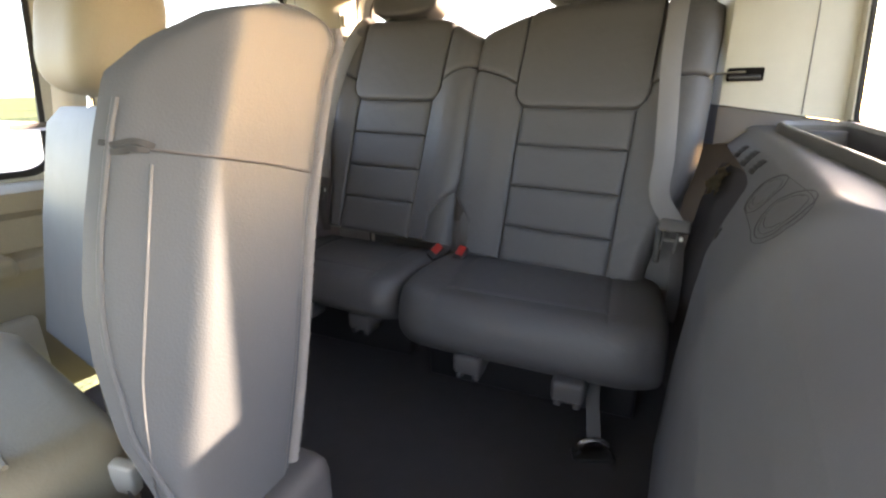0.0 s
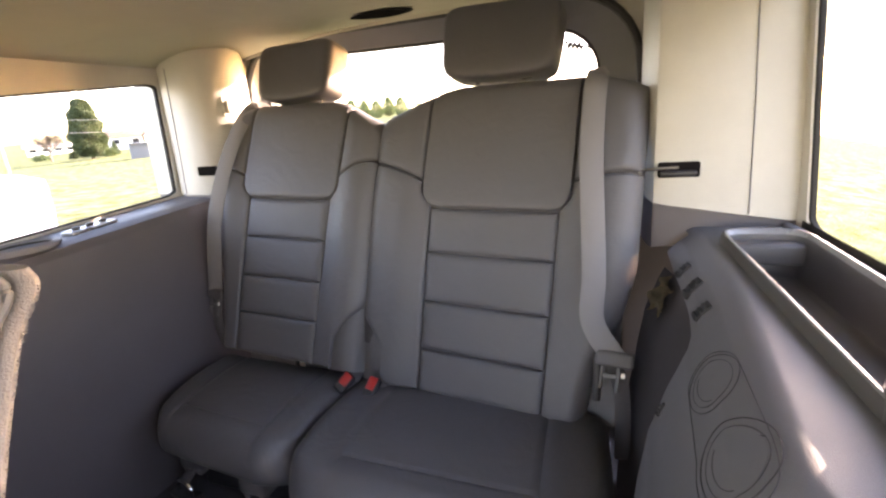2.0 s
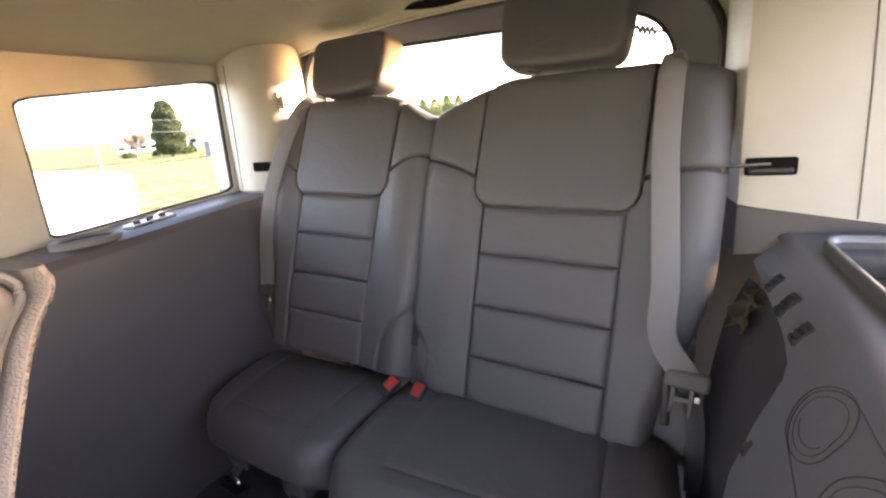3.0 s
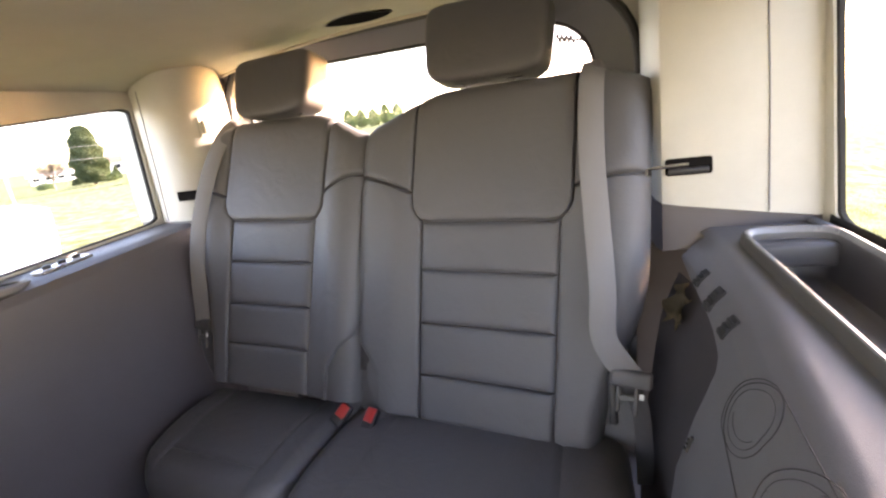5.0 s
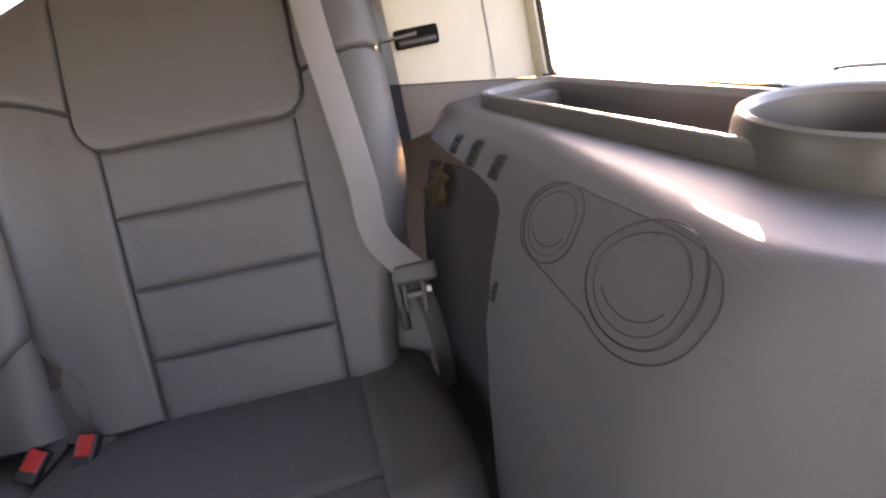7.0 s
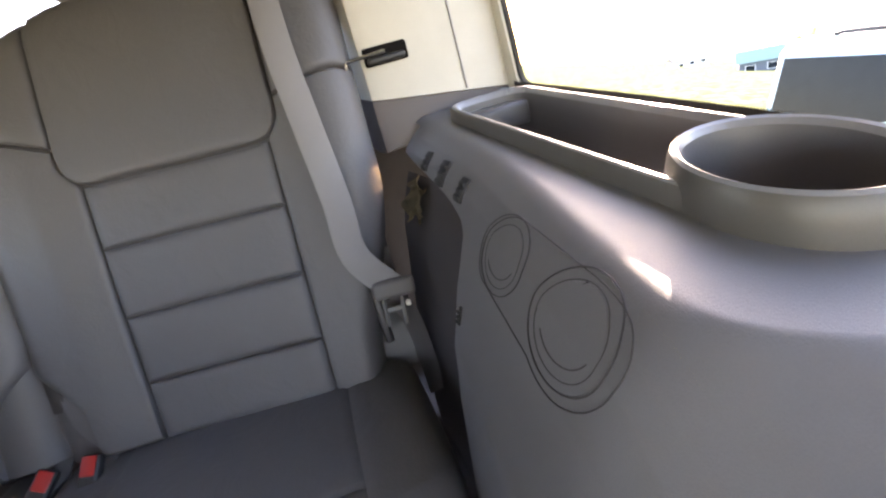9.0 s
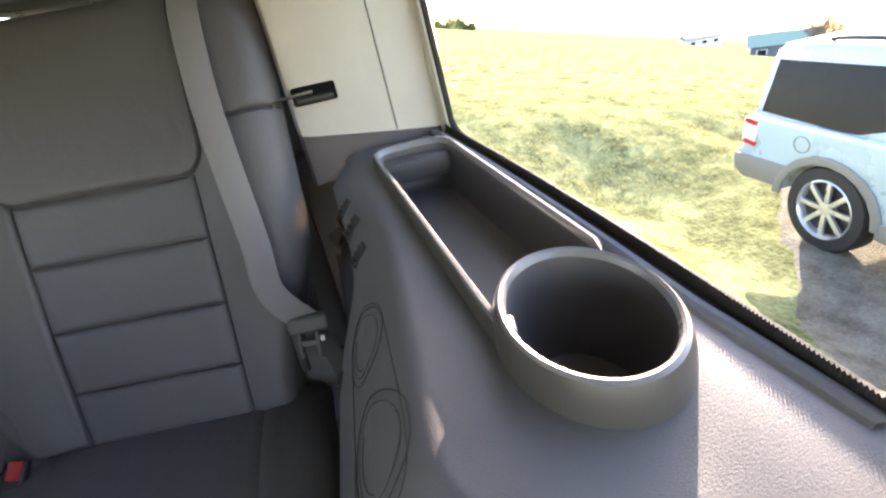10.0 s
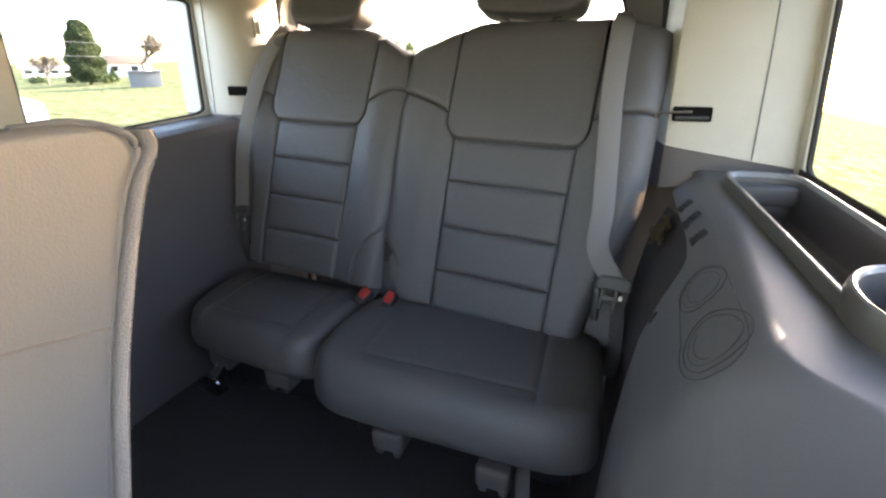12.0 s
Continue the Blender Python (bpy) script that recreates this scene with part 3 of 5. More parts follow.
cushion(seat_r, ((-0.06, 1.89), (0.56, 1.86), (0.585, 1.535), (-0.075, 1.545)), 0.235, 0.385, (0.2, 0.81))
cushion(seat_l, ((-0.56, 1.94), (-0.07, 1.91), (-0.085, 1.595), (-0.53, 1.64)), 0.255, 0.375, (0.2, 0.8))
for seat, spots in ((seat_r, ((0.15, 1.55), (0.39, 1.53))), (seat_l, ((-0.44, 1.68), (-0.22, 1.65)))):
    for x, y in spots:
        part("seat_foot", join(block(x - 0.036, x + 0.036, y - 0.02, y + 0.10, 0.200, 0.250, 0.010), block(x - 0.030, x - 0.012, y - 0.016, y + 0.05, 0.186, 0.21, 0.006), block(x + 0.012, x + 0.030, y - 0.016, y + 0.05, 0.186, 0.21, 0.006)), VINYL, seat, "grey plastic latch foot")
for seat, x0, x1, y0, y1 in ((seat_r, -0.02, 0.53, 1.68, 1.84), (seat_l, -0.50, -0.11, 1.74, 1.88)):
    part("seat_frame", block(x0, x1, y0, y1, 0.078, 0.255, 0.01), BLACK, seat, "black metal underframe")


def skin(rings, close=True, cap=False):
    bm = bmesh.new()
    vs = [[bm.verts.new(p) for p in r] for r in rings]
    k = len(vs[0])
    for a, b in zip(vs, vs[1:]):
        for j in range(k if close else k - 1):
            bm.faces.new((a[j], a[(j + 1) % k], b[(j + 1) % k], b[j]))
    if cap:
        bm.faces.new(vs[-1])
    return bm


# ---- right side panel with tray and cup holder ----
def edge_line_x(y):
    """Where the shelf's rounded edge ends: it nears the tray towards the rear."""
    a, b = 0.744 + 0.06 * (y - 1.50), 0.808 - 0.112 * (y - 1.455) - 0.020
    return 0.5 * (a + b - math.sqrt((a - b) ** 2 + 0.012 ** 2))


def front_drop(y):
    """How far the panel's upper edge sinks ahead of the cup holder."""
    q = max(0.0, 1.345 - y)
    return 0.09 * q * q / (q * q + 0.012)


def panel_x(y, z):
    """Inner face of the side panel, up and over the rounded edge of the shelf."""
    z -= dip(y) - front_drop(y)
    prof = [(0.06, 0.572), (0.30, 0.587), (0.45, 0.602), (0.53, 0.614), (0.59, 0.636), (0.64, 0.661), (0.68, 0.686), (0.700, 0.706), (0.712, 0.722), (0.7160, 0.7246), (0.7190, 0.7305), (0.7204, 0.738), (0.7205, 0.744)]
    shift = edge_line_x(y) - 0.744
    for (z0, x0), (z1, x1) in zip(prof, prof[1:]):
        if z <= z1:
            return x0 + (x1 - x0) * (z - z0) / (z1 - z0) + shift
    return prof[-1][1] + shift


def panel_end(z):
    """Rear end of the panel: a curved, roughly cut opening behind it."""
    cut = [(0.06, 1.600), (0.50, 1.606), (0.56, 1.618), (0.62, 1.640), (0.645, 1.652), (0.655, 1.675), (0.661, 1.74), (0.665, 1.82), (0.669, 1.90), (0.675, 1.975)]
    for (z0, y0), (z1, y1) in zip(cut, cut[1:]):
        if z <= z1:
            return y0 + (y1 - y0) * (z - z0) / (z1 - z0)
    return cut[-1][1]


SHELF_Z, PANEL_TOP, RIM_Z = 0.7105, 0.712, 0.7385


def panel_face(u, v):
    z = 0.06 + 0.56 * v / 0.4 if v < 0.4 else 0.62 + (PANEL_TOP - 0.62) * (v - 0.4) / 0.6
    y = 0.85 + (panel_end(z) - 0.85) * u
    z += dip(y) - front_drop(y)
    return Vector((panel_x(y, z), y, z))


tagged(part("wall_right_lower", grid(panel_face, 110, 110), TRIM_PANEL),
       "slate grey plastic side panel with moulded speaker rings", "wall", kind="structure")


def tray_line(s, y):
    """Inner (s = 0) and outer (s = 1) edge of the tray."""
    return (0.808 - 0.112 * (y - 1.455)) * (1 - s) + (0.938 - 0.142 * (y - 1.52)) * s


CUP, CUP_A, CUP_B, CUP_TURN = (0.877, 1.406), 0.072, 0.089, radians(2)


def cup_spot(a, grow):
    """Place on the cup holder's oval at angle a."""
    u, v = (CUP_A + grow) * math.cos(a), (CUP_B + grow) * math.sin(a)
    return CUP[0] + u * math.cos(CUP_TURN) - v * math.sin(CUP_TURN), CUP[1] + u * math.sin(CUP_TURN) + v * math.cos(CUP_TURN)



def tray_outline(grow, z, n=6):
    """The tray's opening, made larger or smaller, with its front end cut out by the cup holder."""
    last = 165.0
    while last > 100 and cup_spot(radians(last), 0.0025 - grow)[0] < tray_line(0, cup_spot(radians(last), 0.0025 - grow)[1]) - grow:
        last -= 0.5
    y0 = cup_spot(radians(last), 0.0025 - grow)[1] - 4.0 * max(0.0, grow)
    pts = []
    for k in range(5):
        y = y0 + (1.865 - y0) * k / 4
        pts.append((tray_line(0, y) - grow, y, z + dip(y)))
    for i in range(2 * n + 1):
        a = radians(180 - 180 * i / (2 * n))
        side = 0.5 + 0.5 * math.copysign(abs(math.cos(a)) ** 0.5, math.cos(a))
        y = 1.88 + (0.046 + grow) * abs(math.sin(a)) ** 0.6
        pts.append((tray_line(0, y) * (1 - side) + tray_line(1, y) * side + grow * (2 * side - 1), y, z + dip(y)))
    for y in (1.865, 1.76, 1.66, 1.56, 1.51):
        pts.append((tray_line(1, y) + grow, y, z + dip(y)))
    for k in range(16):
        x, y = cup_spot(radians(38 + (last - 38) * k / 15), 0.0025 - grow)
        pts.append((x, y, z + dip(y)))
    return pts


def inside(x, y, ring):
    hit, j = False, len(ring) - 1
    for i in range(len(ring)):
        if (ring[i][1] > y) != (ring[j][1] > y) and x < (ring[j][0] - ring[i][0]) * (y - ring[i][1]) / (ring[j][1] - ring[i][1]) + ring[i][0]:
            hit = not hit
        j = i
    return hit


def shelf_top():
    """Rounded edge, then level to the window; the openings of tray and cup holder are left out."""
    ring = tray_outline(0.002, 0)
    bm, last = bmesh.new(), None
    n = 92
    for j in range(290):
        y = 0.85 + 0.004 * j
        drop = front_drop(y)
        x0, x1 = panel_x(y, PANEL_TOP + dip(y) - drop), right_x(y) - 0.012 + 0.04 * max(0.0, 1.40 - y) / 0.45
        roll, start = 0.022 + min(0.15, 12.0 * max(0.0, 1.335 - y) ** 2), x0
        high = SHELF_Z + 0.010 - PANEL_TOP + drop
        bend = max(1.35, min(3.0, 0.75 * roll / high))
        row = []
        for i in range(n + 1):
            near = roll / (x1 - start)
            k = near * (i / 16) ** 1.6 if i < 16 else near + (1 - near) * (i - 16) / (n - 16)
            x = start + (x1 - start) * k
            rise = 0.004 * ease((x - 0.88) / 0.07)
            row.append(bm.verts.new((x, y, rise + dip(y) + PANEL_TOP - drop + high * (1 - (1 - min(1, (x - x0) / roll)) ** bend))))
        if last:
            for i in range(len(row) - 1):
                c = (last[i].co + row[i + 1].co) / 2
                if i > 3 and (math.hypot((c.x - CUP[0]) / (CUP_A - 0.003), (c.y - CUP[1]) / (CUP_B - 0.003)) < 1 or inside(c.x, c.y, ring)):
                    continue
                bm.faces.new((last[i], last[i + 1], row[i + 1], row[i]))
        last = row
    return bm


tagged(part("wall_right_shelf", shelf_top(), TRIM_PANEL), "slate grey plastic armrest shelf under the window", "shelf", kind="structure")

# ribbed strip and black glass edge with a fine zigzag along the window
bm, last = bmesh.new(), None
for j in range(1080):
    y = 1.26 + 0.000685 * j
    x = right_x(y) - 0.012 + 0.04 * max(0.0, 1.40 - y) / 0.45
    k = 0.0005 * (j % 2)
    row = [bm.verts.new((x + a, y + b, dip(y) + 0.7155 + c + k * q)) for a, b, c, q in ((-0.020, 0, -0.012, 0), (-0.019, 0, 0.009, 0), (-0.016, 0.0006, 0.0125, 1), (-0.009, -0.0006, 0.0140, 1), (-0.002, 0.0006, 0.0125, 1), (0.0, 0, 0.007, 0))]
    if last:
        for i in range(5):
            bm.faces.new((last[i], last[i + 1], row[i + 1], row[i]))
    last = row
tagged(part("trim_strip", bm, TRIM_SLATE, smooth=False), "grey ribbed rubber strip along the foot of the window", "trim", kind="structure")
bm = bmesh.new()
rows = [[], [], []]
for j in range(420):
    y = 1.26 + 0.00175 * j
    rows[0].append(bm.verts.new((right_x(y) - 0.013, y, dip(y) + 0.722)))
    rows[1].append(bm.verts.new(right_plane(y, -0.043, -0.003)))
    rows[2].append(bm.verts.new(right_plane(y, -0.016 + (0.007 if j % 2 else 0), -0.001)))
for r0, r1 in zip(rows, rows[1:]):
    for j in range(419):
        bm.faces.new((r0[j], r0[j + 1], r1[j + 1], r1[j]))
tagged(part("glass_edge", bm, RUBBER, smooth=False), "black printed edge of the window with a fine zigzag", "window edge", kind="structure")

tray = thing("storage_tray", "long dark plastic storage tray with a bright rim in the armrest", "tray")
zt = RIM_Z


part("tray_skirt", skin([tray_outline(0.0105, SHELF_Z + 0.002), tray_outline(0.0095, zt - 0.010), tray_outline(0.0085, zt - 0.003), tray_outline(0.0065, zt + 0.001)]), RING, tray, "brown-grey outer wall")
part("tray_rim", skin([tray_outline(0.0065, zt + 0.001), tray_outline(0.0045, zt + 0.003), tray_outline(0.0010, zt + 0.003), tray_outline(-0.0015, zt + 0.0005), tray_outline(-0.003, zt - 0.006)]), RIM, tray, "glossy grey rim")
part("tray_well", skin([tray_outline(-0.003, zt - 0.006), tray_outline(-0.005, zt - 0.040), tray_outline(-0.008, zt - 0.068), tray_outline(-0.013, zt - 0.078), tray_outline(-0.020, zt - 0.081)], cap=True), WELL, tray, "dark plastic well")
part("tray_step", block(tray_line(0, 1.89) + 0.004, tray_line(1, 1.89) - 0.004, 1.888, 1.934, zt - 0.02, zt + 0.020, 0.008, 4), WELL, tray, "dark ledge")

cup = thing("cup_holder", "round dark plastic cup holder standing proud of the armrest shelf", "cup holder")
wall = [(1.075, -0.048), (1.07, -0.030), (1.055, -0.014), (1.03, -0.003), (0.995, 0.0035), (0.955, 0.0060), (0.915, 0.0045), (0.885, -0.001), (0.868, -0.012), (0.85, -0.04), (0.78, -0.115), (0.70, -0.12), (0.01, -0.12)]


def oval(profile, n=64):
    """A turned shape on the cup holder's oval: (share of the half axes, height)."""
    return skin([[(CUP[0] + (cup_spot(2 * math.pi * i / n, 0.0)[0] - CUP[0]) * q, CUP[1] + (cup_spot(2 * math.pi * i / n, 0.0)[1] - CUP[1]) * q, RIM_Z + 0.012 + z + dip(CUP[1] + (cup_spot(2 * math.pi * i / n, 0.0)[1] - CUP[1]) * q)) for i in range(n)] for q, z in profile])


part("ring", oval(wall[:5]), RING, cup, "charcoal plastic ring")
part("lip", oval(wall[4:8]), RIM, cup, "bright glossy lip")
part("well", oval(wall[7:]), WELL, cup, "dark inside")
part("grip_tab", block(-0.006, 0.006, -0.012, 0.012, -0.03, 0.0, 0.004, at=pose(*cup_spot(radians(168), -0.0085), RIM_Z + 0.004, 0, 0, -10)), RIM, cup, "grey plastic grip tab")


# crumpled yellow insulation in the hollow
bm = grid(lambda u, v: (lambda y, z: Vector((panel_x(y, z) + 0.022 + 0.005 * math.sin(9 * u + 7 * v) + 0.003 * math.sin(23 * v - 11 * u), y, z)))(1.885 + 0.085 * u + 0.010 * math.sin(9 * v + 4 * u), 0.606 + 0.062 * v + 0.010 * math.sin(7 * u - 3 * v)), 18, 18)
bmesh.ops.solidify(bm, geom=bm.faces[:], thickness=0.004)
tagged(part("insulation_scrap", bm, material("yellow_insulation", (0.17, 0.145, 0.095), 0.95, scale=30, grain=200, bump=0.8, depth=0.004, spec=0.1)), "crumpled yellow insulation scrap behind the side panel", "insulation")

# the wall of the hollow between the panel and the seat, its shade put into the colour
tagged(part("wall_right_recess", grid(lambda u, v: (lambda z: Vector((panel_x(1.50 + 0.52 * u, z) + 0.03 + 0.012 * math.sin(5 * u + 4 * v) * v, 1.50 + 0.52 * u, z)))(0.06 + 0.61 * v), 30, 24), SHADE_BROWN),
       "wall of the hollow behind the side panel, coloured dark for shade", "wall", kind="structure")


# moulded speaker rings on the sloping panel
def panel_spot(y, z, out):
    d = 0.004
    py = Vector(((panel_x(y + d, z) - panel_x(y - d, z)) / (2 * d), 1, 0)).normalized()
    pz = Vector(((panel_x(y, z + d) - panel_x(y, z - d)) / (2 * d), 0, 1)).normalized()
    nrm = py.cross(pz).normalized()
    nrm = -nrm if nrm.x > 0 else nrm
    return Vector((panel_x(y, z), y, z)) + nrm * out


def on_panel(c, a, b, out=0.0):
    """Place a metres along the panel (towards the tail) and b up its slope from c = (y, z)."""
    return panel_spot(c[0] + a, c[1] + b * 0.63, out)


def panel_arc(c, r, a0, a1, n, out, shift=0.0):
    return [on_panel(c, r * math.cos(radians(a0 + (a1 - a0) * i / n)), r * math.sin(radians(a0 + (a1 - a0) * i / n)) + shift, out) for i in range(n + 1)]


GROOVE = material("dark_groove", (0.045, 0.043, 0.045), 0.7)


def speaker(c, r, label):
    top = thing("speaker_cover", label, "speaker", "moulded speaker covers on the side panel")
    def disc(r0, h):
        rings = [[on_panel(c, r0 * q * math.cos(2 * math.pi * i / 48), r0 * q * math.sin(2 * math.pi * i / 48), o) for i in range(48)] for q, o in ((1.0, -0.001), (0.97, h), (0.6, h + 0.0001), (0.02, h + 0.0001))]
        return skin(rings, cap=True)
    part("rim", disc(r, 0.0006), TRIM_PANEL, top)
    part("cone_cover", disc(r * 0.80, 0.0010), TRIM_PANEL, top)
    for r0 in (1.0, 0.81):
        line = panel_arc(c, r * r0, 0, 360, 48, 0.0008)[:-1]
        part("groove", sweep(line, circle(0.0005 if r0 < 1 else 0.0007, 6), closed=True), GROOVE, top, "dark moulded groove")
    part("groove", sweep(panel_arc(c, r * 0.70, 200, 318, 20, 0.0012, r * 0.13), circle(0.0006, 6)), GROOVE, top, "dark moulded groove")
    return top


BIG, SMALL = (1.396, 0.672), (1.534, 0.676)
big_cover = speaker(BIG, 0.056, "large round speaker cover moulded in charcoal plastic")
small_cover = speaker(SMALL, 0.050, "small round speaker cover moulded in charcoal plastic")
for a in (35,):
    q = [on_panel(BIG, 0.045 * math.cos(radians(a + d)), 0.045 * math.sin(radians(a + d)), 0.0012) for d in (-46, 46)]
    part("groove", sweep(smooth_line(q, 8), circle(0.0006, 6)), GROOVE, big_cover, "dark moulded groove")
outline = [(SMALL, 0.057, 80 - 140 * i / 22) for i in range(23)] + [(BIG, 0.067, -60 - 215 * i / 34) for i in range(35)]
outline = [(c[0] + r * math.cos(radians(a)), c[1] + 0.63 * r * math.sin(radians(a))) for c, r, a in outline]
outline = [panel_spot(y, 0.711 + dip(y) - 0.008 * math.log(1 + math.exp((0.711 + dip(y) - z) / 0.008)), 0.0004) for y, z in outline]
tagged(part("trim_outline", sweep(outline, circle(0.0006, 6), closed=True), GROOVE), "moulded outline round both speaker covers", "trim", kind="structure")

# ---- second row ----
BOARD = material("grey_pink_carpet", (0.30, 0.275, 0.265), 0.95, scale=20, grain=500, bump=0.8, depth=0.003, spec=0.1)
mid = thing("middle_seat", "pale grey leather middle seat of the second row, its back upright", "car seat")
rear = [(0.985, 0.30), (1.005, 0.37), (1.045, 0.50), (1.095, 0.70), (1.153, 0.86), (1.180, 0.905)]


def along(line, z):
    """The y at height z on a line of (y, z) places."""
    line = sorted(line, key=lambda p: p[1])
    for (y0, z0), (y1, z1) in zip(line, line[1:]):
        if z <= z1:
            return y0 + (y1 - y0) * max(0, z - z0) / (z1 - z0)
    return line[-1][0]


rear_side = [(y - 0.020, z) for y, z in rear] + [(1.150, 0.925), (1.105, 0.938)]
front_side = [(0.845, 0.30), (0.832, 0.45), (0.824, 0.52), (0.828, 0.60), (0.836, 0.66), (0.854, 0.73), (0.876, 0.80), (0.900, 0.862), (0.935, 0.894), (0.985, 0.924), (1.04, 0.936), (1.06, 0.938)]
crease = lambda z: 0.941 + 0.285 * (z - 0.772) if z < 0.79 else 0.946 + 0.40 * (z - 0.79)


def seat_side(y, z):
    """Side of the upright back: level behind its crease, turned away before it, rounded at the rim."""
    y0, y1 = along(front_side, z), along(rear_side, z)
    rim = max(0.0, min(y - y0, y1 - y, (0.940 - z) * 1.2))
    soft = 0.016 * (1 - math.sqrt(max(0, 1 - (1 - min(rim / 0.016, 1)) ** 2)))
    q = crease(z) - y
    return 0.112 - soft - 0.85 * (q if q > 0.008 else (q + 0.008) ** 2 / 0.032 if q > -0.008 else 0)


def seat_cap(n=46, m=34):
    zs = [0.30 + 0.638 * (1 - (1 - j / n) ** 1.5) for j in range(n + 1)]
    bm = bmesh.new()
    rows = [[(lambda y: bm.verts.new((seat_side(y, z), y, z)))(along(front_side, z) + (along(rear_side, z) - along(front_side, z)) * i / m) for i in range(m + 1)] for z in zs]
    for r0, r1 in zip(rows, rows[1:]):
        for i in range(m):
            bm.faces.new((r0[i], r0[i + 1], r1[i + 1], r1[i]))
    rim = rows[0] + [r[-1] for r in rows[1:]] + rows[-1][-2::-1] + [r[0] for r in rows[-2:0:-1]]
    far = [bm.verts.new((-0.05, v.co.y + 0.10 * ease((1.0 - v.co.y) / 0.1), v.co.z - 0.05 * ease((v.co.z - 0.74) / 0.2))) for v in rim]
    for i in range(len(rim)):
        bm.faces.new((rim[i], far[i], far[(i + 1) % len(rim)], rim[(i + 1) % len(rim)]))
    bm.faces.new(far)
    return bm


part("backrest", seat_cap(), LEATHER_PALE, mid)
edge_line = smooth_line([(0.103, y - 0.022, z) for y, z in rear] + [(0.101, 1.148, 0.925), (0.101, 1.105, 0.937), (0.100, 1.06, 0.936)], 8)
part("piping", sweep(edge_line, circle(0.0045, 8)), LEATHER_PALE, mid, "pale piped rear edge")
# the carpeted board behind the back, a separate strip at its edge
board = smooth_line([(0, y - 0.014, z) for y, z in rear] + [(0, 1.163, 0.925)], 6)
rings = []
for p in board:
    rings.append([(-0.09, p.y, p.z), (0.097, p.y, p.z), (0.106, p.y + 0.003, p.z), (0.110, p.y + 0.009, p.z), (0.106, p.y + 0.015, p.z), (0.097, p.y + 0.018, p.z), (-0.09, p.y + 0.018, p.z)])
bm = skin(rings, cap=True)
part("back_board", bm, BOARD, mid, "grey-pink carpeted back board")
part("seam", sweep(smooth_line([(seat_side(y, z) + 0.0006, y, z) for y, z in ((1.085, 0.748), (1.06, 0.755), (1.02, 0.766), (0.985, 0.774), (0.95, 0.782), (0.92, 0.789), (0.890, 0.797))], 6), circle(0.0017, 6)), VINYL, mid, "dark stitched seam")
part("seat_cushion", block(-0.16, 0.085, 0.33, 0.86, 0.078, 0.33, 0.04, 4), TAN, mid)
fold = [(along(front_side, z) + 0.006, z) for z in (0.84, 0.80, 0.76, 0.72, 0.68, 0.64, 0.60, 0.56, 0.52, 0.48, 0.44, 0.38)]
part("piping", sweep(smooth_line([(seat_side(y, z) - 0.001, y, z) for y, z in fold], 4), circle(0.0035, 8)), LEATHER_PALE, mid, "pale piped front edge")
line = [(0.889 + 0.27 * (z - 0.738) + 0.9 * max(0.0, 0.60 - z) ** 2, z) for z in (0.78, 0.74, 0.70, 0.66, 0.62, 0.58, 0.54, 0.50, 0.46, 0.42)]
part("seam", sweep(smooth_line([(seat_side(y, z) + 0.0002, y, z) for y, z in line], 4), circle(0.0018, 6)), LEATHER_PALE, mid, "stitched vertical seam")
part("pull_strap", join(*[ribbon(smooth_line([(seat_side(y, z) + d, y, z) for y, z, d in spots], 5), 0.006, 0.0025, (1, -0.6, 0.1)) for spots in (
    ((0.906, 0.796, 0.001), (0.893, 0.802, 0.006), (0.879, 0.798, 0.002)), ((0.902, 0.793, 0.001), (0.889, 0.796, 0.005), (0.878, 0.802, 0.002)), ((0.898, 0.800, 0.001), (0.887, 0.794, 0.004), (0.880, 0.793, 0.001)))]), BLACK, mid, "crumpled dark pull strap")
part("hinge_cover", block(-0.03, 0.145, 0.86, 1.04, 0.078, 0.37, 0.03, 4), VINYL, mid, "grey vinyl hinge cover")
# a fringe of worn threads down the piped edge
bm = bmesh.new()
rnd = random.Random(4)
line = smooth_line([(0.108, y - 0.002, z) for y, z in rear[1:]], 40)
for p in line:
    for _ in range(2):
        d = Vector((rnd.uniform(0.2, 1), rnd.uniform(0.0, 1), rnd.uniform(-0.6, 0.6))).normalized() * rnd.uniform(0.001, 0.0035)
        q = Vector(p) + Vector((0, 0, rnd.uniform(-0.004, 0.004)))
        bm.faces.new([bm.verts.new(v) for v in (q + Vector((0, 0, 0.0012)), q - Vector((0, 0, 0.0012)), q + d)])
part("frayed_edge", bm, WEBBING, mid, "frayed pale threads", smooth=False)


second = thing("second_row_seat", "beige and grey leather second-row seat with its headrest up", "car seat")
shape = [(1.10, 0.36), (1.15, 0.60), (1.18, 0.80), (1.17, 0.83), (1.14, 0.83), (1.11, 0.80), (1.06, 0.60), (1.015, 0.36)]
part("backrest", slab([(-0.53, y, z) for y, z in shape], (0.56, 0, 0), 0.035, 4), LEATHER_PALE, second)
headrest(second, (-0.29, 1.165, 0.955), 0.22, 0.21, 0.165, 0, 8, 4, 0.3)
for ob in second.children:
    if ob.name.startswith("headrest") and "post" not in ob.name:
        ob.data.materials[0] = TAN
part("seat_cushion", block(-0.56, 0.02, 0.40, 0.98, 0.078, 0.385, 0.05, 5), TAN, second, "tan vinyl cushion")
for y in (0.55, 0.70, 0.84):
    part("seam", sweep([(-0.54, y, 0.386), (0.0, y, 0.386)], circle(0.004, 6)), TAN, second)

second.matrix_basis = pose(-0.402, 0.008, 0, 0, 0, -12.5)

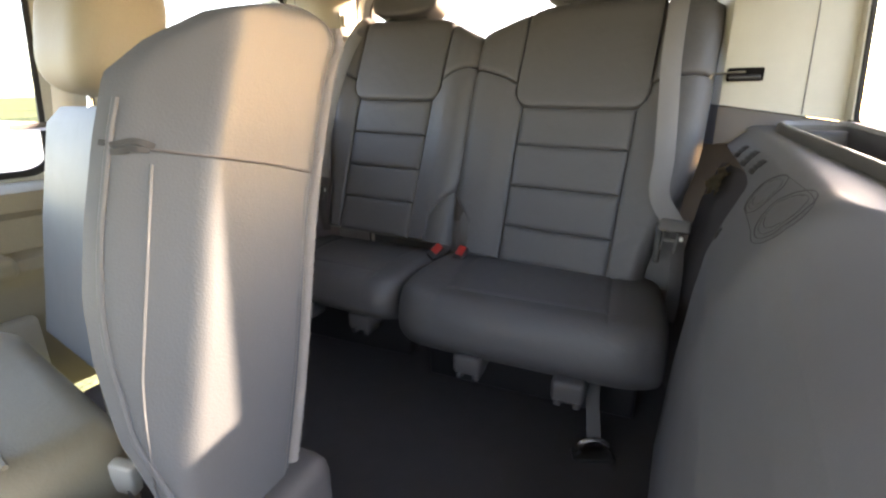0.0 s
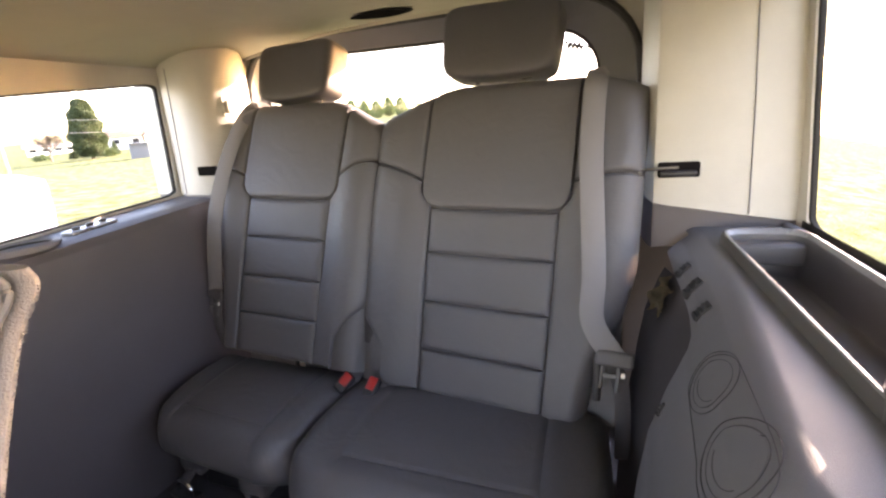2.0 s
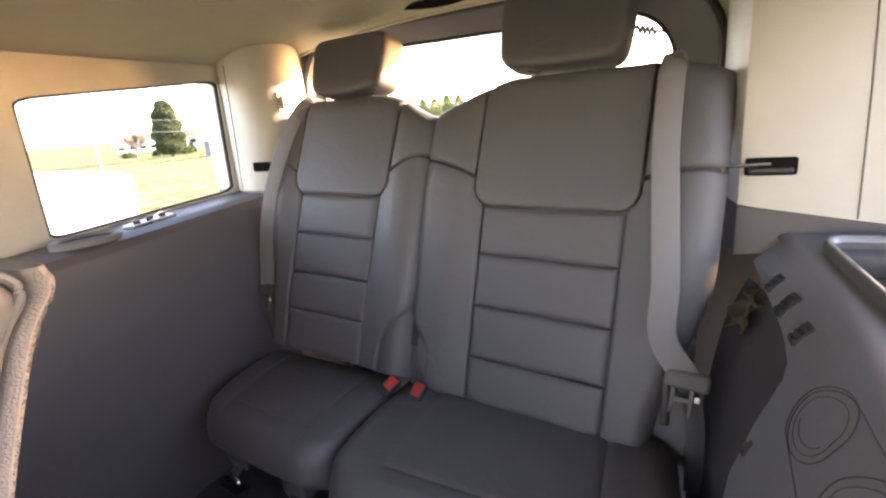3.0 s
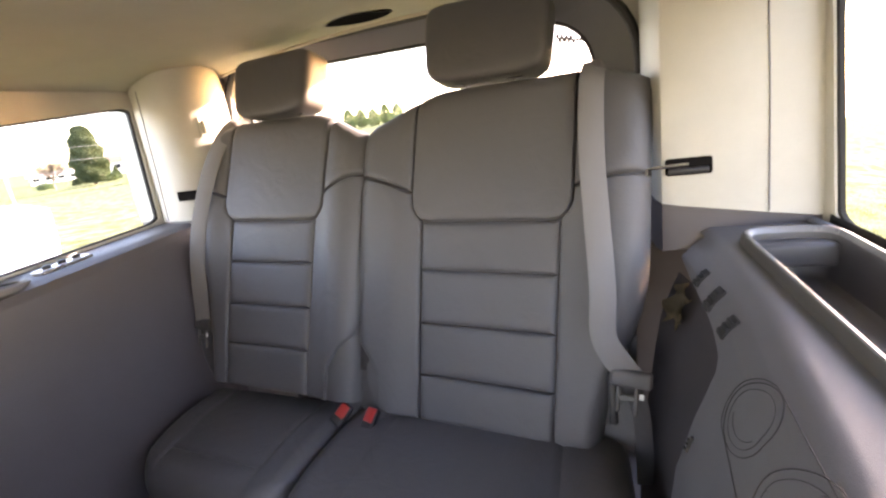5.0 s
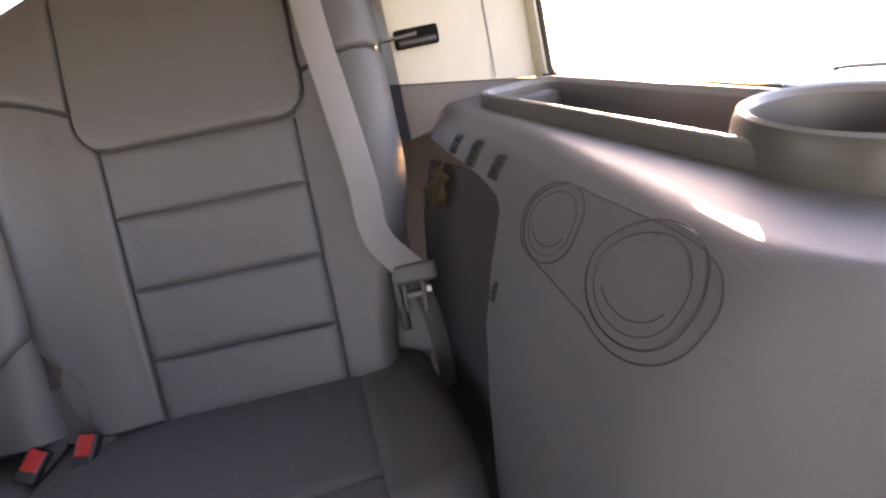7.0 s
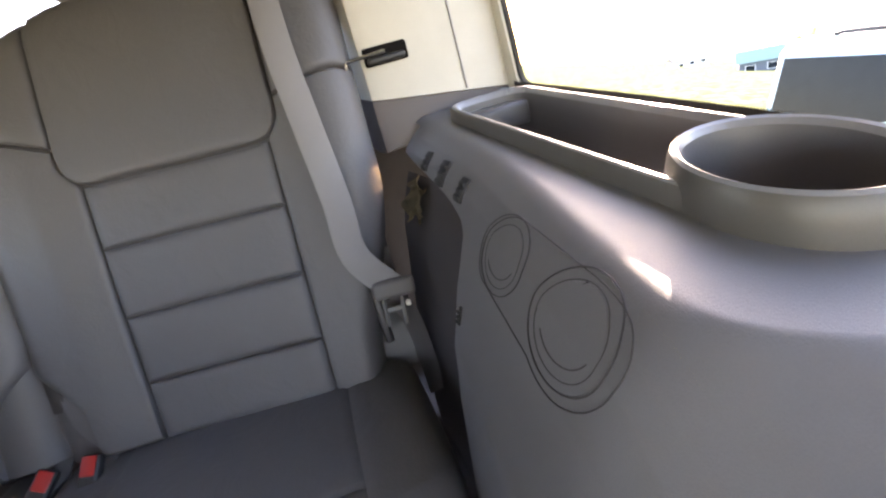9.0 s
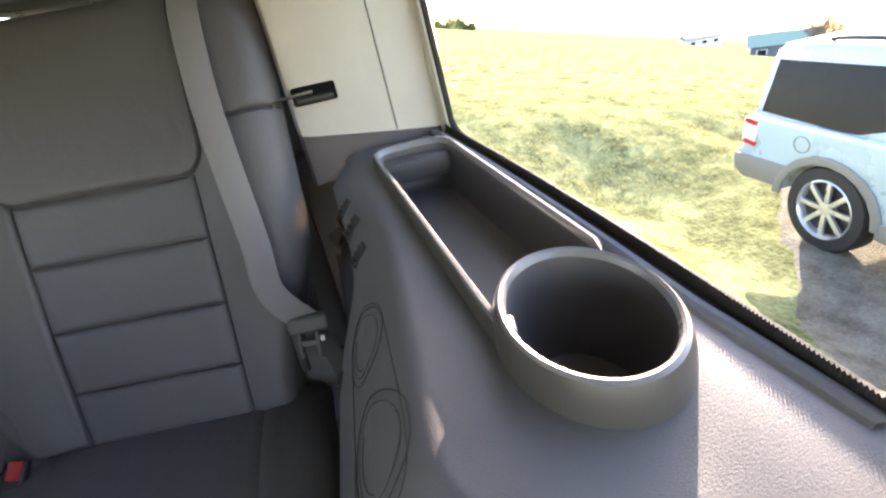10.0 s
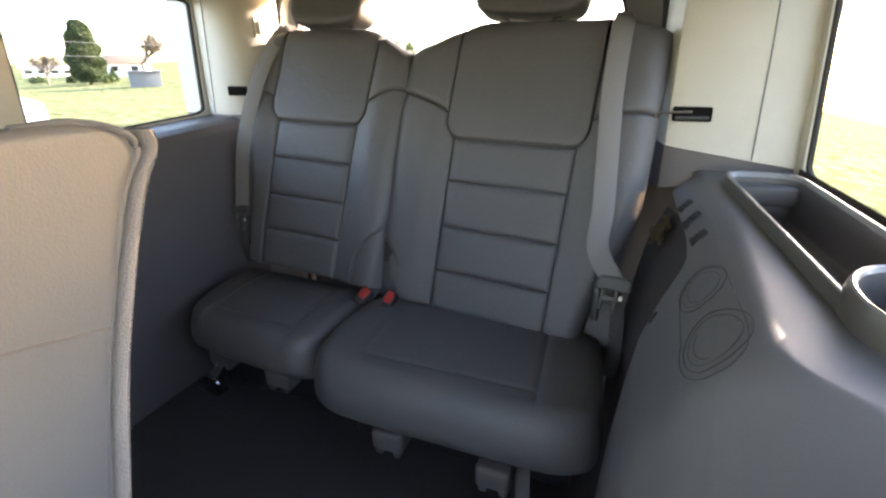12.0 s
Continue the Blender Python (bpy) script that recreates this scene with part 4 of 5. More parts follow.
# left door, its window and the pillar behind it
LEFT_DOOR = pose(-0.333, 0.098, 0.008, 0, 0, -7.8)


def left_front_plane(y, w, d=0.0):
    return LEFT_DOOR @ Vector((-0.87 + 0.16 * w - d * 0.9, y, 0.62 + 0.60 * w + d * 0.3))


hole = side_wall("wall_left_front", left_front_plane, 0.2, 1.36, 0.3, 1.175, 0.03, 0.86, 0.06, "beige trim of the closed rear door and its pillar", top=1.2)
window("window_3", left_front_plane, hole, "clear side door window in a black seal", 0.012)
hole = side_wall("wall_left_ahead", left_front_plane, -0.9, 0.196, -0.8, 0.1, 0.03, 0.86, 0.06, "beige trim of the closed front door", top=1.2)
window("window_6", left_front_plane, hole, "clear front side window in a black seal", 0.012)
door = thing("door_panel", "tan moulded inner panel of the closed rear door", "car door")
ridge = [(-0.88, 0.63), (-0.80, 0.63), (-0.765, 0.615), (-0.755, 0.57), (-0.775, 0.55), (-0.765, 0.47), (-0.72, 0.455), (-0.71, 0.43), (-0.735, 0.41), (-0.765, 0.36), (-0.76, 0.25), (-0.765, 0.06)]
part("door_skin", skin([[(x, y, z) for x, z in ridge] for y in [0.1 + 1.1 * i / 12 for i in range(13)]], close=False), TAN, door)
part("armrest", block(-0.78, -0.69, 0.35, 1.0, 0.42, 0.475, 0.02, 4), TAN, door, "padded tan armrest")
part("map_pocket", block(-0.775, -0.735, 0.35, 1.02, 0.13, 0.30, 0.015, 3), TRIM_BEIGE, door, "beige map pocket")
door.matrix_basis = LEFT_DOOR
belt2 = thing("seat_belt", "beige seat belt hanging on the pillar by the door window", "seat belt")
part("webbing", ribbon(smooth_line([(-0.72, 1.22, 1.10), (-0.735, 1.20, 0.90), (-0.745, 1.17, 0.68), (-0.72, 1.13, 0.5), (-0.60, 1.08, 0.36)], 6), 0.045, 0.0025, (1, -0.5, 0)), TRIM_BEIGE, belt2)
part("latch_plate", block(-0.02, 0.02, -0.006, 0.006, -0.03, 0.03, 0.004, at=pose(-0.735, 1.165, 0.665, 0, 0, 40)), CHROME, belt2, "chrome latch plate")
part("guide", block(-0.03, 0.03, -0.01, 0.01, -0.02, 0.02, 0.006, at=pose(-0.72, 1.225, 1.09, 0, 0, 40)), TRIM_BEIGE, belt2)
belt2.matrix_basis = LEFT_DOOR
# buckles on their stalks beside the middle seat
for k, (x, y, z, mat) in enumerate(((0.02, 0.955, 0.40, CHROME), (0.06, 0.93, 0.30, TRIM_BEIGE))):
    buckle = thing("belt_buckle", "small seat belt buckle on a stalk between the second-row seats", "belt buckle", "buckles of the second row")
    part("stalk", sweep([(x, y, z - 0.13), (x, y - 0.004, z - 0.02)], [(-.012, -.003), (.012, -.003), (.012, .003), (-.012, .003)]), WEBBING, buckle)
    part("buckle_body", block(-0.02, 0.02, -0.01, 0.01, -0.03, 0.03, 0.006, at=pose(x, y - 0.004, z, 8, 10, 30)), mat, buckle)
    buckle.matrix_basis = pose(-0.45, 0.05, 0, 0, 0, -14)

# front of the cabin, and the side ahead of the open doorway, each with its glass
tagged(part("wall_front", block(-0.95, 1.0, -0.96, -0.90, 0.02, 0.66, 0.0), TRIM_DARK), "plain dark front end of the cabin", "wall", kind="structure")
tagged(part("wall_right_front", block(0.93, 0.99, -0.90, -0.05, 0.02, 0.66, 0.0), TRIM_BEIGE), "beige door trim ahead of the open doorway", "wall", kind="structure")
window("window_4", lambda a, b, d: Vector((a, -0.93 - d, 0.66 + 0.58 * b)), dense(rounded(1.9, 1.0, 0.06, 6, 0.025, 0.5), 0.1), "clear windscreen in a black seal", 0.012)
window("window_5", lambda a, b, d: Vector((0.96 - 0.12 * b + d, a, 0.66 + 0.56 * b)), dense(rounded(0.85, 1.0, 0.06, 6, -0.475, 0.5), 0.1), "clear front door window in a black seal", 0.012)


# ---- belts, buckles and small fittings of the rear row ----
def rear_belt(line, stop, label, face, low):
    belt = thing("seat_belt", label, "seat belt", "rear row seat belts")
    part("webbing", ribbon(smooth_line(line, 6), 0.046, 0.0022, face), WEBBING, belt)
    part("belt_stop", block(-0.036, 0.036, -0.009, 0.009, -0.016, 0.016, 0.008, 4, at=stop), VINYL, belt, "grey plastic sleeve")
    part("latch_plate", join(block(-0.024, -0.017, -0.004, 0.004, -0.062, -0.012, 0.003, at=stop), block(0.006, 0.014, -0.004, 0.004, -0.066, -0.012, 0.003, at=stop), block(-0.024, 0.014, -0.003, 0.003, -0.040, -0.030, 0.002, at=stop)), STEEL, belt, "dark steel latch plate")
    part("maker_mark", block(0.015, 0.023, -0.0055, -0.003, -0.034, -0.024, 0.001, at=stop), WHITE, belt, "small white mark")
    part("strap_loop", ribbon(smooth_line(low, 6), 0.032, 0.0022, face), VINYL, belt, "dark lower strap")
    return belt


sx, sy, sz = 0.570, 1.832, 0.537
rear_belt([place_r(0.208, 0.30, -0.03), place_r(0.210, 0.305, 0.014), place_r(0.213, 0.25, 0.022), place_r(0.220, 0.12, 0.030), place_r(0.233, 0.0, 0.036), place_r(0.248, -0.13, 0.040), place_r(0.268, -0.22, 0.042), (sx, sy, sz)],
          pose(sx, sy - 0.002, sz, -16, 4, -4), "grey seat belt lying over the rear seat by the armrest", (0.1, -1, 0.4),
          [(sx, sy + 0.004, sz - 0.015), (0.585, 1.858, 0.45), (0.590, 1.870, 0.36), (0.590, 1.89, 0.26)])
part("buckle_grip", block(-0.008, 0.008, -0.006, 0.006, -0.05, 0.05, 0.005, at=pose(0.537, 1.842, 0.488, -14, 0, 0)), BLACK, [o for o in scene.objects if o.name.startswith("seat_belt")][-1], "black plastic buckle")
tx, ty, tz = -0.561, 1.965, 0.560
rear_belt([place_l(-0.192, 0.285, -0.03), place_l(-0.194, 0.275, 0.012), place_l(-0.203, 0.18, 0.016), place_l(-0.222, 0.05, 0.026), place_l(-0.243, -0.10, 0.035), (tx, ty, tz + 0.01)],
          pose(tx, ty, tz, -16, 0, -10), "grey seat belt lying over the rear seat by the side panel", (0.2, -1, 0.2),
          [(tx, ty, tz - 0.015), (-0.565, 1.955, 0.47), (-0.565, 1.97, 0.38)])

for x, y, z, lean, label in ((-0.070, 1.850, 0.394, 18, "red-buttoned belt buckle between the rear cushions"), (0.018, 1.832, 0.402, -6, "red-buttoned belt buckle beside the seat gap")):
    b = thing("belt_buckle", label, "belt buckle", "red buckles of the rear row")
    m = pose(x, y, z, -48, lean + 14, -10)
    part("buckle_body", block(-0.016, 0.016, -0.010, 0.010, -0.03, 0.022, 0.006, 3, at=m), BLACK, b)
    part("button", block(-0.012, 0.012, -0.0125, -0.004, -0.012, 0.020, 0.003, 2, at=m), RED, b, "red release button")
    part("stalk", ribbon(smooth_line([m @ Vector((0, 0.004, -0.02)), m @ Vector((0.006, 0.03, 0.03)), (x * 0.5, y + 0.055, z + 0.06), (x * 0.4 - 0.01, y + 0.10, z + 0.16)], 6), 0.028, 0.006, (0, -1, 0.3)), VINYL, b, "grey sleeve")

# a dark sheet that stands in for shade in the gap between the two seats
part("gap_shade_sheet", grid(lambda u, v: place_r(-0.338 + (0.066 - 0.02 * (1 - v) ** 2) * u, -0.352 + 0.088 * v, 0.0015), 8, 8), SHADE_BROWN, seat_r, "dark sheet for the shade between the seats")

# recessed handles in the tail pillars, each pocket's shade a flat black patch
def recess_handle(x0, x1, y, z0, z1, label, grip=True):
    t = thing("pillar_handle", label, "handle", "recessed handles in the tail pillars")
    part("pocket", slab([(a, y - 0.002, b) for a, b in rounded(x1 - x0, z1 - z0, 0.005, 4, (x0 + x1) / 2, (z0 + z1) / 2)], (0, 0.006, 0), 0.0), SHADE_BLACK, t, "flat black patch for the pocket's shade")
    if grip:
        part("grip", block(x0 + 0.004, x1 - 0.006, y - 0.012, y - 0.004, z0 + 0.003, (z0 + z1) / 2 - 0.001, 0.004), BLACK, t, "dark grip")
    return t


handle = recess_handle(0.645, 0.722, 1.997, 0.866, 0.897, "dark recessed handle with a bright metal striker in the beige pillar")
part("striker", join(sweep([(0.612, 1.990, 0.884), (0.682, 1.985, 0.886)], circle(0.0035, 8)), sweep([(0.612, 1.990, 0.886), (0.609, 1.992, 0.862)], circle(0.004, 8))), CHROME, handle, "bright metal striker")
recess_handle(-0.640, -0.568, 2.068, 0.902, 0.930, "dark recessed handle in the beige pillar", False)
tagged(part("trim_seam", sweep([(0.812, 1.9975, 0.790), (0.806, 1.9975, 1.0), (0.795, 1.9975, 1.24)], circle(0.0013, 6)), TRIM_DARK), "dark joint line in the pillar trim", "trim", kind="structure")
tagged(part("trim_seam", sweep([(-0.722, 2.082, 0.845), (-0.712, 2.080, 1.0), (-0.700, 2.078, 1.22)], circle(0.0013, 6)), TRIM_DARK), "dark joint line in the pillar trim", "trim", kind="structure")

# slot in the headliner, drawn as a flat black patch for the shade inside
slot = thing("ceiling_slot", "dark lens-shaped slot in the beige headliner", "slot")
part("opening", skin([[(-0.042 + 0.097 * math.copysign(abs(math.cos(a)) ** 1.0, math.cos(a)) * k, 2.218 + 0.050 * math.sin(a) * abs(math.sin(a)) ** 0.6 * k, roof_z(0, 2.2) - 0.004 - 0.0006 * (1 - k)) for a in [2 * math.pi * i / 40 for i in range(40)]] for k in (1.0, 0.5, 0.05)], cap=True), SHADE_BLACK, slot)

# left shelf: oval cup holder and switch plate
cup2 = thing("cup_holder", "shallow oval cup holder in the slate side shelf", "cup holder")
m = pose(-0.680, 1.585, 0.806)
part("ring", lathe([(0.056, -0.004), (0.056, 0.008), (0.050, 0.012), (0.044, 0.008), (0.043, -0.002)], 40, m, 1.35), TRIM_DARK, cup2)
part("well", lathe([(0.043, 0.006), (0.042, 0.002), (0.0005, 0.001)], 40, m, 1.35), BLACK, cup2)
plate = thing("switch_plate", "pale switch plate with three dark knobs on the side shelf", "switch plate")
m = pose(-0.690, 1.745, 0.817, 3.4, 0, 4)
part("plate", block(-0.022, 0.022, -0.062, 0.062, -0.004, 0.006, 0.004, at=m), SILVER, plate)
for k in (-0.036, 0.0, 0.036):
    part("knob", lathe([(0.009, 0.004), (0.009, 0.012), (0.006, 0.014), (0.0004, 0.014)], 16, m @ pose(0, k, 0)), BLACK, plate, "dark knob")


# clips and hook on the side panel
def panel_clip(y, z, w, h, label):
    t = thing("trim_clip", label, "clip", "black clips on the side panel")
    a = panel_spot(y, z, 0.0)
    n = (panel_spot(y, z, 0.01) - a).normalized()
    at = Matrix.Translation(a) @ n.to_track_quat("Z", "Y").to_matrix().to_4x4()
    part("base", block(-w, w, -h, h, -0.004, 0.003, 0.002, at=at), RUBBER, t)
    for k in range(3):
        part("rib", block(-w * 0.8, w * 0.8, -h * 0.75 + k * h * 0.55, -h * 0.5 + k * h * 0.55, 0.002, 0.0055, 0.001, at=at), RUBBER, t)


panel_clip(1.862, 0.714, 0.010, 0.016, "small black trim clip on the side panel")
panel_clip(1.788, 0.707, 0.013, 0.020, "ribbed black trim clip on the side panel")
panel_clip(1.706, 0.700, 0.012, 0.017, "black trim clip on the side panel")
panel_clip(1.602, 0.585, 0.0035, 0.012, "narrow black hook at the end of the side panel")

# floor strikers and the belt anchor under the seat
for x, y, turn in ((0.455, 1.515, 20), (-0.52, 1.69, -10)):
    t = thing("floor_striker", "chrome floor striker loop on the carpet", "striker", "chrome floor strikers")
    m = pose(x, y, 0.08, 0, 0, turn)
    part("loop", sweep([m @ Vector(p) for p in smooth_line([(-0.032, 0, 0.0), (-0.030, 0, 0.03), (-0.012, 0, 0.042), (0.012, 0, 0.042), (0.030, 0, 0.03), (0.032, 0, 0.0)], 5)], circle(0.006, 8)), CHROME, t)
    part("base", block(-0.045, 0.045, -0.02, 0.02, -0.002, 0.008, 0.003, at=m), BLACK, t)
    part("strap", ribbon([m @ Vector((0, 0.0, 0.036)), m @ Vector((0.008, 0.07, 0.10)), m @ Vector((0.02, 0.12, 0.18))], 0.03, 0.003, (0, -1, 0.5)), VINYL, t)

# a dark wire squiggle at the edge of the tail window
wire = thing("window_wire", "thin dark wavy wire on the tail window", "wire")
part("wire", sweep([(0.425 + 0.07 * i / 40, 2.410, 1.188 + 0.011 * math.sin(i * 0.95) * (1 if i < 26 else 0.2) - 0.0004 * i) for i in range(41)], circle(0.0034, 6)), BLACK, wire)

# raised block added on the tail pillar, whose sides catch small sun patches
guide = thing("sun_patch_block", "small raised beige block on the tail pillar, added to catch sun", "belt guide")
part("base", block(-0.575, -0.552, 2.125, 2.165, 1.07, 1.13, 0.006), TRIM_BEIGE, guide)
part("loop", block(-0.558, -0.540, 2.133, 2.157, 1.082, 1.118, 0.006), TRIM_BEIGE, guide)


# ---- outside: drive, parked car, field, trees and houses ----
CONCRETE = material("pale_concrete", (0.62, 0.60, 0.56), 0.9, scale=2, grain=40, bump=0.2, spec=0.2)
GRAVEL = material("grey_gravel", (0.175, 0.162, 0.132), 0.95, dark=(0.070, 0.064, 0.050), spread=0.3, scale=4, grain=45, bump=0.8, depth=0.02, spec=0.2)


def drive_edge(y):
    return 2.95 + 0.85 * (y - 2.7) if y > 2.7 else 2.95 + 0.1 * (y - 2.7)


bm = bmesh.new()
last = None
for i in range(60):
    y = -6 + i * 0.2
    row = [bm.verts.new((drive_edge(y) + (5.7 - drive_edge(y)) * k / 14 + (0.05 * math.sin(y * 5.1) + 0.03 * math.sin(y * 13.7 + 1)) * (1 - k / 14), y, 0)) for k in range(15)]
    for v in row:
        v.co.z = ground_z(v.co.x, v.co.y) + 0.03 - (0.05 if v is row[0] else 0.0)
    if last:
        for k in range(14):
            bm.faces.new((last[k], last[k + 1], row[k + 1], row[k]))
    last = row
tagged(part("road", bm, GRAVEL), "grey gravel drive beside the field", "drive", kind="structure")

# grass tufts on the bank and the near field
TUFT = thin(material("grass_blades", (0.335, 0.335, 0.175), 0.9, dark=(0.080, 0.088, 0.040), scale=1.5, grain=3, bump=0, spec=0.0, island=0.5), 0.3)
rnd = random.Random(7)
bm = bmesh.new()
for i in range(26000):
    y = 2.6 + 9.5 * rnd.random() ** 1.5
    x = 0.95 + rnd.random() * (2.0 + 0.95 * (y - 2.2))
    if x > drive_edge(y) - 0.05 and y < 5.9 or (3.0 < x < 5.7 and 0 < y < 5.8):
        continue
    z = ground_z(x, y)
    for k in range(4):
        a, h = rnd.uniform(0, 6.3), rnd.uniform(0.014, 0.034) * (1.0 + 0.9 * max(0.0, math.sin(x * 13.1 + 2.0 * math.sin(y * 9.7)) * math.sin(y * 11.3 + x * 4.1)))
        w = Vector((math.cos(a), math.sin(a), 0)) * rnd.uniform(0.004, 0.009)
        t = Vector((rnd.uniform(-.03, .03), rnd.uniform(-.03, .03), h))
        c = Vector((x + rnd.uniform(-.03, .03), y + rnd.uniform(-.03, .03), z - 0.005))
        bm.faces.new([bm.verts.new(v) for v in (c - w, c + w, c + t)])
tagged(part("grass_tufts", bm, TUFT, smooth=False), "short dry yellow-green grass blades on the bank", "grass", kind="stuff")

PAINT = material("pale_blue_car_paint", (0.40, 0.51, 0.58), 0.28, metal=0.2, scale=2, grain=300, bump=0.0, spread=1.0)
CLAD = material("grey_cladding", (0.20, 0.19, 0.17), 0.6, grain=300, bump=0.1)
DARK_GLASS = material("tinted_glass", (0.02, 0.024, 0.032), 0.06, bump=0.0, spec=0.3)
LAMP_RED = material("red_lens", (0.5, 0.02, 0.02), 0.15, bump=0.0)
LAMP_WHITE = material("clear_lens", (0.75, 0.74, 0.72), 0.15, bump=0.0)
ALLOY = material("alloy_wheel", (0.68, 0.67, 0.65), 0.3, metal=0.7, bump=0.03)


def parked_car(at_wheels):
    at = at_wheels @ Matrix.Translation((0, 0, 0.4)) @ Matrix.Diagonal((1, 1, 0.88, 1)) @ Matrix.Translation((0, 0, -0.4))
    car = thing("parked_car", "pale blue four-wheel-drive car with grey lower cladding, parked on gravel", "car")
    def side(points, y, way, r=0.0, seg=2):
        bm = slab([(x, y, z) for x, z in points], (0, way, 0), r, seg)
        bmesh.ops.transform(bm, matrix=at, verts=bm.verts)
        return bm
    arch = lambda cx, r, a0, a1: [(cx + r * math.cos(radians(a0 + (a1 - a0) * i / 10)), 0.40 + r * math.sin(radians(a0 + (a1 - a0) * i / 10))) for i in range(11)]
    body = [(-0.92, 0.46), (-1.03, 0.52), (-1.06, 0.68), (-1.01, 0.80), (-1.00, 0.95), (-0.98, 1.12), (-0.93, 1.17), (2.6, 1.20), (3.7, 1.12), (4.02, 1.0), (4.08, 0.6), (3.9, 0.45)] + arch(3.05, 0.47, 5, 175) + [(2.4, 0.36), (0.62, 0.36)] + arch(0, 0.47, 5, 175)
    part("body", side(body, -0.98, 1.96, 0.05, 3), PAINT, car)
    cabin = [(-0.96, 1.14), (-0.95, 1.30), (-0.93, 1.76), (-0.86, 1.86), (-0.5, 1.90), (1.6, 1.87), (1.95, 1.78), (2.75, 1.18)]
    bm = slab([(x, -0.93, z) for x, z in cabin], (0, 1.86, 0), 0.05, 3)
    for v in bm.verts:
        v.co.y *= 1 - 0.16 * max(0, (v.co.z - 1.14) / 0.74)
    bmesh.ops.transform(bm, matrix=at, verts=bm.verts)
    part("cabin", bm, PAINT, car)
    lean = lambda z: 0.932 * (1 - 0.16 * max(0, (z - 1.14) / 0.74)) + 0.004
    for s in (-1, 1):
        for nm, pts in (("quarter_window", [(-0.86, 1.20), (-0.84, 1.72), (0.42, 1.76), (0.60, 1.36), (0.14, 1.19), (0.0, 1.18)]), ("side_window", [(0.68, 1.28), (0.55, 1.76), (1.25, 1.76), (1.25, 1.26)]), ("side_window", [(1.33, 1.26), (1.33, 1.75), (1.65, 1.72), (2.3, 1.28)])):
            bm = bmesh.new()
            bm.faces.new([bm.verts.new(at @ Vector((x, s * lean(z), z))) for x, z in pts])
            geo = bmesh.ops.extrude_face_region(bm, geom=bm.faces[:])
            part(nm, bm, DARK_GLASS, car, "dark tinted glass", smooth=False)
        part("lower_cladding", side([(-1.06, 0.70), (-1.075, 0.62), (-1.05, 0.50), (-0.92, 0.44)] + arch(0, 0.50, 172, 140) + [(-0.5, 0.72)], s * 0.985 - 0.01, 0.02, 0.004), CLAD, car, "grey plastic cladding")
        part("arch_cladding", side(arch(0, 0.54, 0, 180) + arch(0, 0.455, 180, 0), s * 0.985 - 0.012, 0.024, 0.006), CLAD, car, "grey wheel arch trim")
        part("sill", side([(0.5, 0.34), (0.5, 0.50), (2.55, 0.50), (2.55, 0.34)], s * 0.98 - 0.015, 0.03, 0.006), CLAD, car, "grey sill")
        part("roof_rail", sweep([at @ Vector(p) for p in smooth_line([(-0.45, s * 0.70, 1.88), (-0.38, s * 0.70, 1.93), (0.5, s * 0.70, 1.95), (1.4, s * 0.70, 1.92), (1.5, s * 0.70, 1.87)], 5)], circle(0.02, 8)), BLACK, car, "dark roof rail")
        lamp = part("tail_lamp", side([(-1.0, 0.86), (-0.985, 1.13), (-0.80, 1.12), (-0.84, 0.83)], s * 0.985 - 0.006, 0.012, 0.003), LAMP_WHITE, car, "red and clear tail lamp")
        for z0, z1 in ((1.07, 1.125), (0.84, 0.89)):
            part("red_lens", side([(-0.975, z0), (-0.965, z1), (-0.80, z1 - 0.015), (-0.825, z0 - 0.012)], s * 0.987 - 0.009, 0.018, 0.002), LAMP_RED, lamp, "red lens")
        for k in (0.62, 1.29):
            part("door_gap", side([(k, 0.52), (k, 1.16), (k + 0.008, 1.16), (k + 0.008, 0.52)], s * 0.981 - 0.002, 0.004), BLACK, car, "dark door gap")
    ring = lathe([(0.085, -0.003), (0.085, 0.003), (0.078, 0.003), (0.078, -0.003)], 28, at @ pose(-0.30, -0.982, 0.99, 90, 0, 0))
    part("fuel_door", ring, CLAD, car, "round fuel door outline")
    part("rear_bumper", side([(-1.09, 0.50), (-1.10, 0.68), (-1.02, 0.76), (-0.95, 0.72), (-0.95, 0.46)], -0.96, 1.92, 0.02), CLAD, car, "grey rear bumper")
    for cx in (0.0, 3.05):
        for s in (-1, 1):
            m = at_wheels @ pose(cx, s * 0.86, 0.395, 90 if s < 0 else -90, 0, 0)
            wheel = part("wheel", lathe([(0.30, -0.11), (0.37, -0.10), (0.393, -0.07), (0.395, 0.0), (0.393, 0.07), (0.37, 0.10), (0.275, 0.105), (0.27, 0.06), (0.27, -0.11)], 48, m), RUBBER, car, "black tyre on a spoked alloy rim")
            part("rim", lathe([(0.272, 0.10), (0.262, 0.108), (0.25, 0.09), (0.245, 0.03), (0.05, 0.02), (0.0005, 0.02)], 48, m), ALLOY, wheel, "silver alloy rim")
            part("hub", lathe([(0.07, 0.02), (0.068, 0.075), (0.05, 0.085), (0.0005, 0.085)], 24, m), ALLOY, wheel, "silver hub")
            for k in range(8):
                part("spoke", block(0.05, 0.255, -0.022, 0.022, 0.05, 0.085, 0.008, 2, at=m @ pose(0, 0, 0, 0, 0, k * 45)), ALLOY, wheel, "silver spoke")
            # a black disc paints the shade between the spokes
            part("wheel_shade", lathe([(0.245, 0.031), (0.0005, 0.028)], 32, m), BLACK, wheel, "black disc for the shade behind the spokes")
    return car


CAR_AT = Matrix.Translation((5.46, 4.12, ground_z(4.9, 4.1))) @ Matrix.Rotation(radians(-93), 4, "Z")
